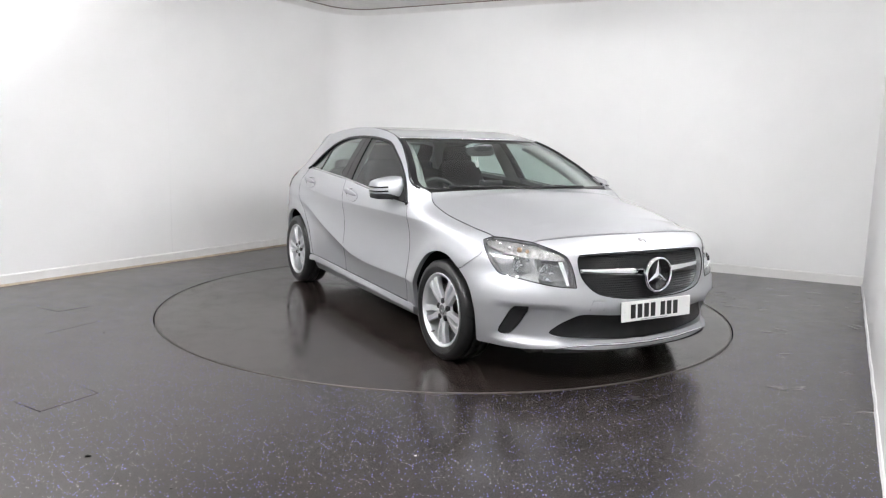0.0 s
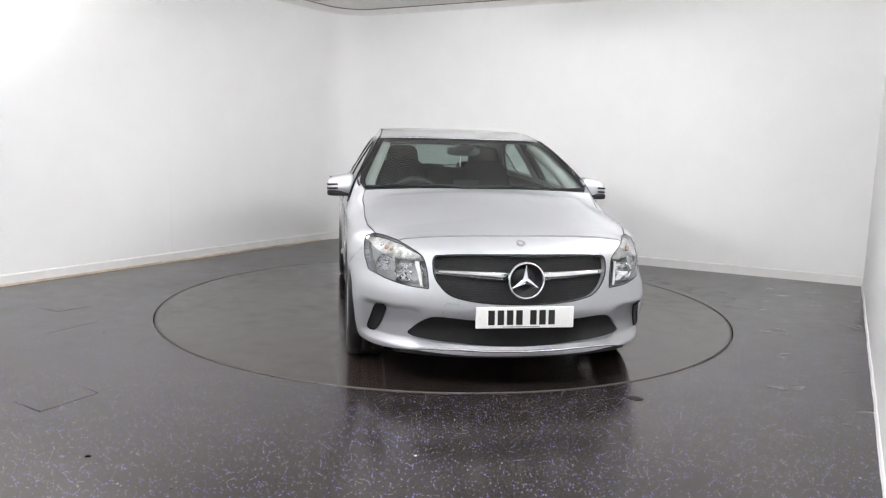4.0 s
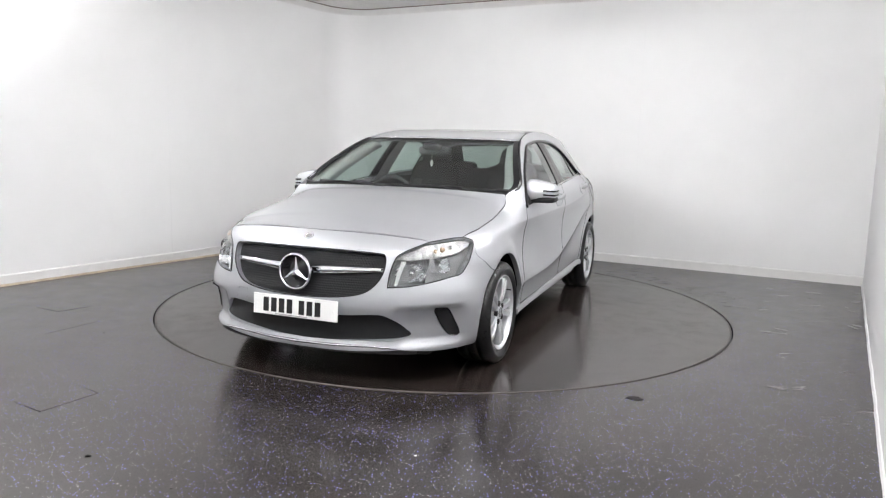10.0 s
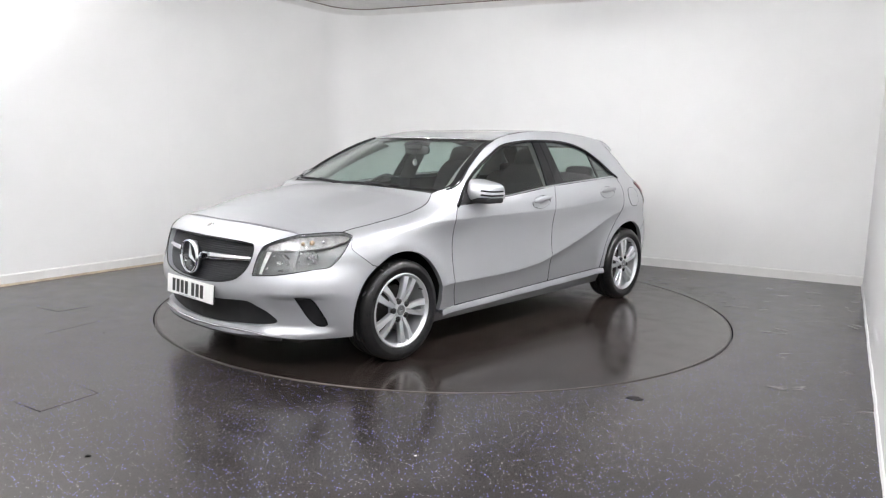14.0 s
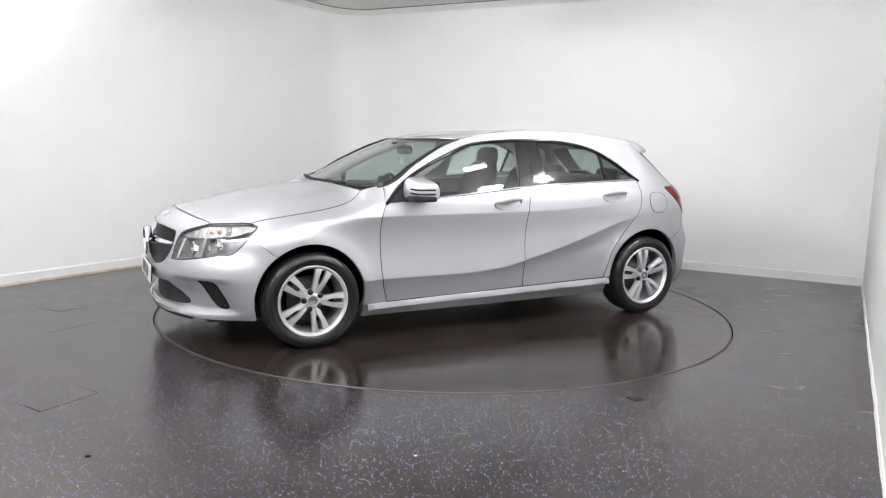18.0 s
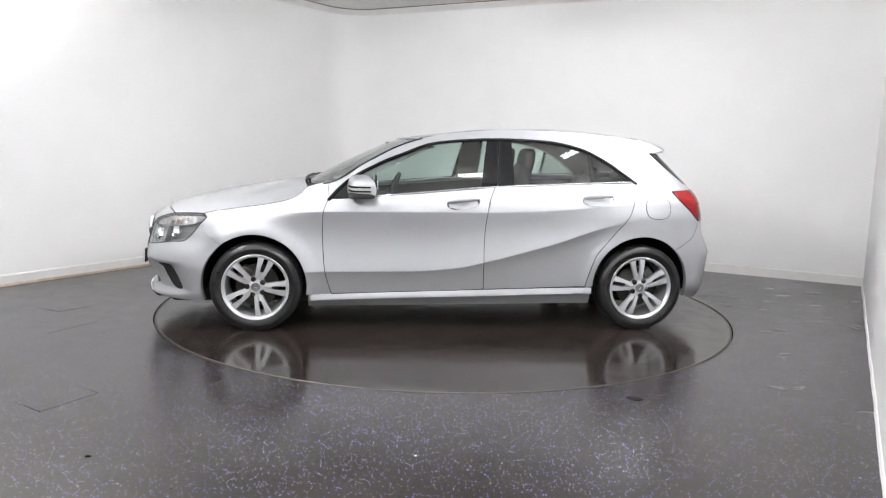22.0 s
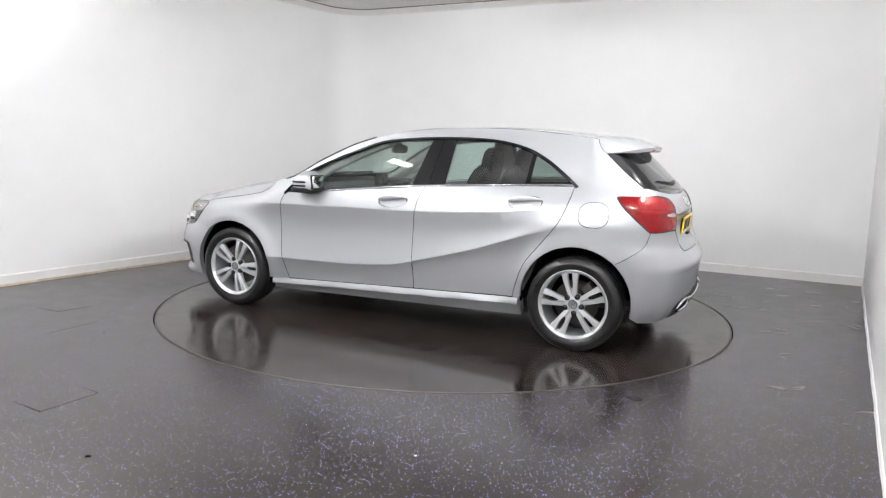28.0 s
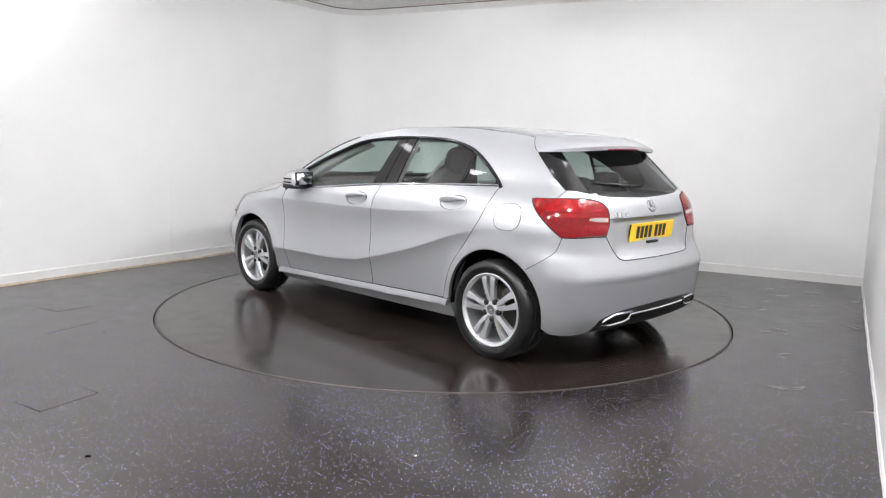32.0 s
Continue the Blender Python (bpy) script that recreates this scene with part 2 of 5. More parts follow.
def shell(q, z):
    """A point of the outer skin: q runs along the left side (x there) and round both ends to the middle."""
    if q > FRONT_X:
        l = q - FRONT_X
        gx, gy = np.interp(l, FRONT_PLAN[0], FRONT_PLAN[1]), np.interp(l, FRONT_PLAN[0], FRONT_PLAN[2])
        x = FRONT_X + (NOSE(z) - FRONT_X) * gx
        more = wing_roll(z, Z_SHOULDER(x) - 0.10 * (x - FRONT_X)) - wing_roll(z, Z_SHOULDER(FRONT_X))
        return Vector((x, (side_y(FRONT_X, z) - 0.13 * min(0.17, max(0.0, z - 0.44)) * smooth01(0.0, 0.3, gx)) * gy * pinch(float(gx), z) - more * (1 - smooth01(0.4, 0.75, gx)), z))
    xr = REAR_START(z)
    if q < REAR_X:
        l = REAR_X - q
        gx, gy = np.interp(l, REAR_PLAN[0], REAR_PLAN[1]), np.interp(l, REAR_PLAN[0], REAR_PLAN[2])
        return Vector((xr + (TAIL(z) - xr) * gx, side_y(xr, z) * gy, z))
    x = q if q > -1.0 else -1.0 + (q + 1.0) * (xr + 1.0) / (REAR_X + 1.0)
    return Vector((x, side_y(x, z), z))


def q_side(x, z):
    """q of a point given by x, on the side or round its ends."""
    if x > FRONT_X:
        g = (x - FRONT_X) / (NOSE(z) - FRONT_X)
        return FRONT_X + float(np.interp(g, FRONT_PLAN[1], FRONT_PLAN[0]))
    xr = REAR_START(z)
    if x < xr:
        g = (x - xr) / (TAIL(z) - xr)
        return REAR_X - float(np.interp(g, REAR_PLAN[1], REAR_PLAN[0]))
    return x if x > -1.0 else -1.0 + (x + 1.0) * (REAR_X + 1.0) / (xr + 1.0)


def q_front(y, z):
    g = y / side_y(FRONT_X, z)
    reach_ = FRONT_PLAN[2] * np.array([pinch(float(a), z) for a in FRONT_PLAN[1]])
    return FRONT_X + float(np.interp(-g, -reach_, FRONT_PLAN[0]))


def q_rear(y, z):
    g = y / side_y(REAR_START(z), z)
    return REAR_X - float(np.interp(-g, -REAR_PLAN[2], REAR_PLAN[0]))


def S(*pts, n=6):
    return [(q_side(x, z), z) for x, z in (spline(pts, n) if len(pts) > 2 else pts)]


def F(*pts, n=6):
    return [(q_front(y, z), z) for y, z in (spline(pts, n) if len(pts) > 2 else pts)]


def B(*pts, n=6):
    return [(q_rear(y, z), z) for y, z in (spline(pts, n) if len(pts) > 2 else pts)]


def arc(cx, cz, r, a0, a1, n=36):
    return [(cx + r * math.cos(radians(a0 + (a1 - a0) * i / n)), cz + r * math.sin(radians(a0 + (a1 - a0) * i / n))) for i in range(n + 1)]


V_KNOTS = (0.0, 0.45, 0.83, 1.0, 1.5)


def z_knots(q):
    x = min(1.75, max(-1.3, q))
    a, b = Z_LOW(x), Z_UP(x)
    return (0.0, a, max(b, a + 0.04), max(Z_BELT(x), b + 0.08), 1.5)


def normal_at(q, z):
    d = 0.004
    n = (shell(q + d, z) - shell(q - d, z)).cross(shell(q, z + d) - shell(q, z - d))
    return -n.normalized() if n.length else Vector((0, 0, 1))


def fill2d(outline, us, vs, densify=0.03):
    """A flat face with the given outline, cut into cells by lines u and v."""
    bm = bmesh.new()
    run = []
    for a, b in zip(outline, outline[1:] + outline[:1]):
        k = max(1, int(math.hypot(a[0] - b[0], a[1] - b[1]) / densify))
        run += [(a[0] + (b[0] - a[0]) * i / k, a[1] + (b[1] - a[1]) * i / k) for i in range(k)]
    clean = []
    for p in run:
        if not clean or math.hypot(p[0] - clean[-1][0], p[1] - clean[-1][1]) > 1e-4:
            clean.append(p)
    if math.hypot(clean[0][0] - clean[-1][0], clean[0][1] - clean[-1][1]) < 1e-4:
        clean.pop()
    bm.faces.new([bm.verts.new((a, b, 0)) for a, b in clean])
    lo, hi = [min(p[i] for p in clean) for i in (0, 1)], [max(p[i] for p in clean) for i in (0, 1)]
    for axis, lines in ((0, us), (1, vs)):
        for c in lines:
            if lo[axis] + 1e-3 < c < hi[axis] - 1e-3:
                co, no = [0, 0, 0], [0, 0, 0]
                co[axis], no[axis] = c, 1
                bmesh.ops.bisect_plane(bm, geom=bm.verts[:] + bm.edges[:] + bm.faces[:], plane_co=co, plane_no=no, dist=1e-6)
    bmesh.ops.triangulate(bm, faces=[f for f in bm.faces if len(f.verts) > 4])
    return bm


def hem(bm, normals, depth, keep_mid=True):
    """Fold the open edges of a panel inwards, so that it has an edge of some depth."""
    edges = [e for e in bm.edges if e.is_boundary and not (keep_mid and all(abs(v.co.y) < 2e-4 for v in e.verts))]
    for e in edges:
        e.smooth = False
    made = bmesh.ops.extrude_edge_only(bm, edges=edges)["geom"]
    for v in [g for g in made if isinstance(g, bmesh.types.BMVert)]:
        near = min((e.other_vert(v) for e in v.link_edges if e.other_vert(v) in normals), key=lambda o: (o.co - v.co).length, default=None)
        if near is not None:
            v.co = v.co - normals[near] * depth


def skin(outline, lift=0.0, depth=0.014, step=0.035, zstep=0.03, both=False, relief=None):
    """A panel of the shell inside an outline of (q, z)."""
    grid = np.arange(-3.2, 3.2, step)
    run = []
    for a, b in zip(outline, outline[1:] + outline[:1]):
        k = max(1, int(math.hypot(a[0] - b[0], a[1] - b[1]) / 0.025))
        run += [(a[0] + (b[0] - a[0]) * i / k, a[1] + (b[1] - a[1]) * i / k) for i in range(k)]
    flat = [(q, float(np.interp(z, z_knots(q), V_KNOTS))) for q, z in run]
    vs = []
    for a, b in zip(V_KNOTS, V_KNOTS[1:]):
        k = max(1, round((b - a) / zstep))
        vs += [a + (b - a) * i / k for i in range(k)] + [a + 0.006, b - 0.006]
    bm = fill2d(flat, grid, vs)
    normals = {}
    for v in bm.verts:
        q, z = v.co.x, float(np.interp(v.co.y, V_KNOTS, z_knots(v.co.x)))
        n = normal_at(q, z)
        extra = relief(q, z) if relief else 0.0
        v.co = shell(q, z) + n * (lift + extra)
        normals[v] = n
        if abs(q - FC) < 1e-3 or abs(q - RC) < 1e-3:
            v.co.y = 0.0
    bm.normal_update()
    f = max(bm.faces, key=lambda f: f.calc_area())
    if f.normal.dot(normals[f.verts[0]]) < 0:
        bmesh.ops.reverse_faces(bm, faces=bm.faces[:])
    if depth:
        hem(bm, normals, depth)
    if both:
        bm = join_bm(bm.copy(), mirrored(bm))
        bmesh.ops.remove_doubles(bm, verts=bm.verts[:], dist=1e-4)
    return bm


def pair(name, bm, material, parent, label=""):
    """The left part and its twin on the right."""
    twin = mirrored(bm)
    return part(name, bm, material, parent, label), part(name, twin, material, parent, label)


def seam(name, run, parent, radius=0.0032, sink=0.0015, both=True, label=""):
    """A dark rubber seal in the gap between two panels, along a run of (q, z)."""
    pts = [tuple(shell(q, z) - normal_at(q, z) * sink) for q, z in run]
    bm = tube_bm(pts, radius, 6)
    if both:
        return pair(name, bm, RUBBER, parent, label)
    return part(name, join_bm(bm.copy(), mirrored(bm)), RUBBER, parent, label)


# ---- the booth ----
def wall(name, a, b, height, thick=0.12, material=WALL):
    a, b = Vector((*a, 0)), Vector((*b, 0))
    d = (b - a).normalized()
    n = Vector((d.y, -d.x, 0))
    bm = bmesh.new()
    vs = [bm.verts.new(p + Vector((0, 0, z))) for z in (-0.02, height) for p in (a, b, b - n * thick, a - n * thick)]
    for f in ((0, 1, 5, 4), (1, 2, 6, 5), (2, 3, 7, 6), (3, 0, 4, 7), (4, 5, 6, 7), (3, 2, 1, 0)):
        bm.faces.new([vs[i] for i in f])
    bmesh.ops.recalc_face_normals(bm, faces=bm.faces[:])
    return tagged(part(name, bm, material, None, smooth=False), kind="structure")


def sweep(name, path, section, material, label=""):
    """A moulding: a section of (inwards, up) pairs along a floor line, room to its right."""
    bm = bmesh.new()
    rings = []
    P = [Vector((*p, 0)) for p in path]
    for i, p in enumerate(P):
        d = (P[min(i + 1, len(P) - 1)] - P[max(i - 1, 0)]).normalized()
        n = Vector((d.y, -d.x, 0))
        rings.append([bm.verts.new(p + n * u + Vector((0, 0, w))) for u, w in section])
    k = len(section)
    for a, b in zip(rings, rings[1:]):
        for j in range(k):
            bm.faces.new((a[j], a[(j + 1) % k], b[(j + 1) % k], b[j]))
    bm.faces.new(rings[0]), bm.faces.new(rings[-1][::-1])
    bmesh.ops.recalc_face_normals(bm, faces=bm.faces[:])
    for e in bm.edges:
        e.smooth = len(e.link_faces) == 2 and e.calc_face_angle(0) < 0.3
    return tagged(part(name, bm, material, None), label, kind="structure")


# corners of the booth, clockwise seen from above: the far corner is rounded
LEFT_NEAR, FAR, RIGHT_FAR = (-5.30, -2.25), (-1.36, 4.03), (4.15, 1.22)
RIGHT_NEAR, BACK = (-0.35, -7.10), (-4.35, -4.9)


def rounded(a, b, c, r, n=10):
    a, b, c = Vector(a), Vector(b), Vector(c)
    p, q = b + (a - b).normalized() * r, b + (c - b).normalized() * r
    return [tuple((1 - t) ** 2 * p + 2 * t * (1 - t) * b + t * t * q) for t in (i / n for i in range(n + 1))]


SEAMG = mat("grey_joint_and_shade", (0.825, 0.825, 0.82), 0.6)
JOINT = mat("brown_ceiling_joint", (0.16, 0.12, 0.10), 0.8)
TAN = grain(mat("stained_vinyl_edge", (0.42, 0.35, 0.27), 0.6), 12, 0.4, 0.1)
FAR_ROUND = rounded(LEFT_NEAR, FAR, RIGHT_FAR, 0.55, 36)
MAIN_LINE = [LEFT_NEAR] + FAR_ROUND + [RIGHT_FAR]


def reach(angle):
    """Where the floor ends, under the walls, in a direction from the turntable's middle."""
    line = [Vector(p) for p in [LEFT_NEAR] + FAR_ROUND + [RIGHT_FAR, RIGHT_NEAR, BACK]]
    d, best = Vector((math.cos(angle), math.sin(angle))), 12.0
    for a, b in zip(line, line[1:] + line[:1]):
        e = b - a
        den = d.x * e.y - d.y * e.x
        if abs(den) > 1e-9:
            s, u = (a.x * e.y - a.y * e.x) / den, (a.x * d.y - a.y * d.x) / den
            if s > 0 and -1e-6 <= u <= 1 + 1e-6:
                best = min(best, s)
    return tuple(d * (best + 0.10))


def build_booth():
    sweep("wall_left_and_back", MAIN_LINE, [(0, -0.02), (0, CEIL + 0.05), (-0.12, CEIL + 0.05), (-0.12, -0.02)], WALL, "plain white painted wall with a rounded corner")
    wall("wall_right", RIGHT_FAR, RIGHT_NEAR, CEIL + 0.05)
    wall("wall_near", RIGHT_NEAR, BACK, CEIL + 0.05)
    wall("wall_left_near", BACK, LEFT_NEAR, CEIL + 0.05)
    skirt = [(0.0, 0.0), (0.016, 0.0), (0.016, 0.085), (0.012, 0.093), (0.0, 0.095)]
    sweep("baseboard", MAIN_LINE, skirt, TRIMW, "white painted skirting board, scuffed at the floor")
    rnd = random.Random(3)
    a, b = Vector(RIGHT_FAR), Vector(RIGHT_NEAR)
    inward = Vector((b - a).normalized().yx) * Vector((1, -1))
    wavy = [tuple(a + (b - a) * (k / 60) + inward * rnd.uniform(0.0, 0.005)) for k in range(61)]
    sweep("baseboard", wavy, [(0, 0), (0.012, 0), (0.010, 0.018), (0.006, 0.030), (0, 0.032)], WALL, "low white skirting with a bead of sealant")
    sweep("cornice", MAIN_LINE, [(0, CEIL - 0.07), (0.010, CEIL - 0.07), (0.014, CEIL - 0.062), (0.070, CEIL - 0.022), (0.08, CEIL - 0.018), (0.08, CEIL - 0.010), (0, CEIL - 0.010)], TRIMW, "white coving under the ceiling")
    # a thin grey strip stands in for the coving's shadow line on the wall
    sweep("cornice_shade_line", MAIN_LINE, [(0.0, CEIL - 0.080), (0.005, CEIL - 0.080), (0.005, CEIL - 0.071), (0.0, CEIL - 0.071)], SEAMG, "fine grey strip drawn as the shadow line under the coving")
    sweep("ceiling_joint", MAIN_LINE, [(0.06, CEIL - 0.0095), (0.086, CEIL - 0.0095), (0.086, CEIL - 0.001), (0.06, CEIL - 0.001)], JOINT, "dark joint between coving and ceiling")
    sweep("floor_trim", [LEFT_NEAR, FAR_ROUND[0]], [(0.016, 0.0), (0.04, 0.0), (0.034, 0.010), (0.016, 0.016)], TAN, "stained tan edge of the vinyl at the wall")
    for t, line in ((0.62, (LEFT_NEAR, FAR)), (0.21, (LEFT_NEAR, FAR)), (0.33, (FAR, RIGHT_FAR)), (0.63, (FAR, RIGHT_FAR)), (0.88, (FAR, RIGHT_FAR))):
        a, b = Vector(line[0]), Vector(line[1])
        d = (b - a).normalized()
        p = a + (b - a) * t
        sweep("wall_joint", [tuple(p - d * 0.003), tuple(p + d * 0.003)], [(0.0, 0.096), (0.0006, 0.096), (0.0006, CEIL - 0.085), (0.0, CEIL - 0.085)], SEAMG, "fine upright joint between wall panels")
    bm = bmesh.new()
    line = [LEFT_NEAR] + FAR_ROUND + [RIGHT_FAR, RIGHT_NEAR, BACK]
    for z, flip in ((CEIL, False), (CEIL + 0.1, True)):
        vs = [bm.verts.new((x, y, z)) for x, y in line]
        bm.faces.new(vs if not flip else vs[::-1])
    tagged(part("ceiling", bm, CEILM, None, "grey mineral ceiling", smooth=False), kind="structure")
    # the floor with a round hole for the turntable
    bm = bmesh.new()
    n, hole = 320, TABLE_R + 0.010
    inner = [bm.verts.new((hole * math.cos(i * math.tau / n), hole * math.sin(i * math.tau / n), 0)) for i in range(n)]
    low = [bm.verts.new((hole * math.cos(i * math.tau / n), hole * math.sin(i * math.tau / n), -0.03)) for i in range(n)]
    outer = [bm.verts.new((*reach(i * math.tau / n), 0)) for i in range(n)]
    for i in range(n):
        j = (i + 1) % n
        bm.faces.new((inner[i], outer[i], outer[j], inner[j]))
        bm.faces.new((inner[i], inner[j], low[j], low[i]))
    bmesh.ops.recalc_face_normals(bm, faces=bm.faces[:])
    tagged(part("floor", bm, FLOOR, None, "dark brown-grey vinyl floor with glitter specks", smooth=False), kind="structure")


def floor_mat(name, speck, dull=(0.19, 0.27), color=(0.025, 0.0200, 0.0182)):
    """Smooth dark vinyl: faint mottling and wiped streaks, and on the fixed floor glitter chips of a few millimetres."""
    m = mat(name, color, 0.24, spec=0.58)
    b = bsdf(m)
    tc = node(m, "ShaderNodeTexCoord")
    wide, fine = node(m, "ShaderNodeTexNoise", Scale=0.9, Detail=2.0), node(m, "ShaderNodeTexNoise", Scale=7.0, Detail=5.0)
    for n in (wide, fine):
        link(m, tc, "Object", n, "Vector")
    add = node(m, "ShaderNodeMath")
    add.operation = "ADD"
    link(m, wide, "Fac", add, 0)
    link(m, fine, "Fac", add, 1)
    ramp = node(m, "ShaderNodeMapRange", From_Min=0.7, From_Max=1.3, To_Min=dull[0], To_Max=dull[1])
    link(m, add, "Value", ramp, "Value")
    link(m, ramp, "Result", b, "Roughness")
    shade = node(m, "ShaderNodeMapRange", From_Min=0.7, From_Max=1.3, To_Min=0.7, To_Max=1.3)
    link(m, add, "Value", shade, "Value")
    hsv = node(m, "ShaderNodeHueSaturation")
    hsv.inputs["Color"].default_value = b.inputs["Base Color"].default_value
    link(m, shade, "Result", hsv, "Value")
    last = (hsv, "Color")
    if speck:
        for scale, level, tint in ((76.0, 0.68, (0.26, 0.26, 0.74, 1)), (104.0, 0.84, (0.62, 0.60, 0.63, 1))):
            v = node(m, "ShaderNodeTexVoronoi", Scale=scale)
            link(m, tc, "Object", v, "Vector")
            near, pick, both = node(m, "ShaderNodeMath"), node(m, "ShaderNodeMath"), node(m, "ShaderNodeMath")
            near.operation, near.inputs[1].default_value = "LESS_THAN", 0.215
            pick.operation, pick.inputs[1].default_value = "GREATER_THAN", level
            both.operation = "MULTIPLY"
            sep = node(m, "ShaderNodeSeparateColor")
            link(m, v, "Distance", near, 0)
            link(m, v, "Color", sep, "Color")
            link(m, sep, "Red", pick, 0)
            link(m, near, "Value", both, 0)
            link(m, pick, "Value", both, 1)
            mix = node(m, "ShaderNodeMix")
            mix.data_type = "RGBA"
            mix.inputs[7].default_value = tint
            link(m, both, "Value", mix, 0)
            m.node_tree.links.new(last[0].outputs[last[1]], mix.inputs[6])
            last = (mix, 2)
        # pale dusty scuffs on the far side of the floor
        mp = node(m, "ShaderNodeMapping")
        mp.inputs["Scale"].default_value, mp.inputs["Rotation"].default_value = (2.2, 6.5, 1), (0, 0, radians(-25))
        link(m, tc, "Object", mp, "Vector")
        sc, xyz = node(m, "ShaderNodeTexNoise", Scale=1.6, Detail=6.0, Roughness=0.65), node(m, "ShaderNodeSeparateXYZ")
        link(m, mp, "Vector", sc, "Vector")
        link(m, tc, "Object", xyz, "Vector")
        here, hit, mul = node(m, "ShaderNodeMapRange", From_Min=1.3, From_Max=2.6), node(m, "ShaderNodeMapRange", From_Min=0.57, From_Max=0.68, To_Max=0.6), node(m, "ShaderNodeMath")
        mul.operation = "MULTIPLY"
        link(m, xyz, "X", here, "Value")
        link(m, sc, "Fac", hit, "Value")
        link(m, here, "Result", mul, 0)
        link(m, hit, "Result", mul, 1)
        dust = node(m, "ShaderNodeMix")
        dust.data_type = "RGBA"
        dust.inputs[7].default_value = (0.30, 0.29, 0.29, 1)
        link(m, mul, "Value", dust, 0)
        m.node_tree.links.new(last[0].outputs[last[1]], dust.inputs[6])
        last = (dust, 2)
    m.node_tree.links.new(last[0].outputs[last[1]], b.inputs["Base Color"])
    return m


FLOOR = floor_mat("speckled_vinyl", True)
DISC = floor_mat("turntable_vinyl", False, (0.10, 0.27), (0.024, 0.0182, 0.0162))


def build_turntable():
    e = tagged(new("turntable"), "round dark vinyl turntable flush with the floor", "turntable")
    part("deck", lathe_bm([(0, 0.0), (0.8, 0.0), (1.6, 0.0), (TABLE_R - 0.016, 0.0)], 160, "z"), DISC, e, smooth=False)
    part("edge_ring", lathe_bm([(TABLE_R - 0.016, 0.0), (TABLE_R - 0.014, 0.001), (TABLE_R - 0.003, 0.001), (TABLE_R, -0.003), (TABLE_R, -0.03)], 160, "z"), EDGE, e, "dark metal edge ring", smooth=False)
    return e


EDGE = grain(mat("dark_edge_metal", (0.05, 0.045, 0.04), 0.35, 0.4), 30, 0.4, 0.1)


def build_floor_marks():
    """Access covers cut into the vinyl, and bits of dirt."""
    for corners in ([(-2.087, -2.507), (-1.925, -2.232), (-1.743, -2.359), (-1.89, -2.629)], [(-3.075, -0.541), (-2.936, -0.356), (-2.70, -0.488), (-2.839, -0.673)]):
        c = [Vector((*p, 0.0)) for p in corners]
        cover = tagged(new("floor_cover"), "vinyl-topped access cover set in the floor", "floor cover", "floor covers")
        mid = sum(c, Vector()) / 4
        cover.location = mid
        bm = bmesh.new()
        top = [bm.verts.new((p - mid) * 0.985 + Vector((0, 0, 0.0015))) for p in c]
        low = [bm.verts.new((p - mid) * 0.985) for p in c]
        bm.faces.new(top)
        for i in range(4):
            bm.faces.new((top[i], low[i], low[(i + 1) % 4], top[(i + 1) % 4]))
        bmesh.ops.recalc_face_normals(bm, faces=bm.faces[:])
        part("lid", bm, FLOOR, cover, smooth=False)
        for i in range(4):
            part("joint", tube_bm([tuple(c[i] - mid), tuple(c[(i + 1) % 4] - mid)], (0.0012, 0.0022, 0.0010, 0.0018)[i], 5), INK, cover)
    rnd = random.Random(5)
    for x, y, r in ((-1.44, -3.09, 0.013), (-0.10, -3.01, 0.006), (-2.25, -1.21, 0.009), (-1.20, -2.75, 0.006), (3.3, 0.55, 0.010), (-1.0, -3.35, 0.005), (0.62, -2.9, 0.005)):
        bm = bmesh.new()
        bmesh.ops.create_icosphere(bm, subdivisions=1, radius=r)
        for v in bm.verts:
            v.co = Vector((v.co.x * rnd.uniform(0.7, 1.6), v.co.y * rnd.uniform(0.6, 1.2), abs(v.co.z) * 0.5))
        ob = tagged(part("debris", bm, INK if x != -0.10 else TRIMW, None), "small crumb of dirt on the vinyl floor", "debris", "floor debris")
        ob.location = (x, y, 0)
    for pts in ([(-2.60, -1.28), (-2.556, -1.185), (-2.424, -0.922)],):
        tagged(part("floor_seam", tube_bm([(x, y, 0) for x, y in pts], 0.0012, 5), SMUDGE, None, "welded joint in the vinyl"), kind="structure")


def patch(bm, a, b, width, rnd, z=0.0012):
    """A ragged streak on the floor from a to b."""
    a, b = Vector((*a, z)), Vector((*b, z))
    d = b - a
    n = Vector((-d.y, d.x, 0)).normalized()
    k = 9
    up = [a + d * (i / k) + n * width * math.sin(math.pi * (i + 0.3) / (k + 0.6)) * rnd.uniform(0.3, 1.0) for i in range(k + 1)]
    low = [a + d * (i / k) - n * width * math.sin(math.pi * (i + 0.3) / (k + 0.6)) * rnd.uniform(0.3, 1.0) for i in range(k + 1)]
    bm.faces.new([bm.verts.new(p) for p in low + up[::-1]])


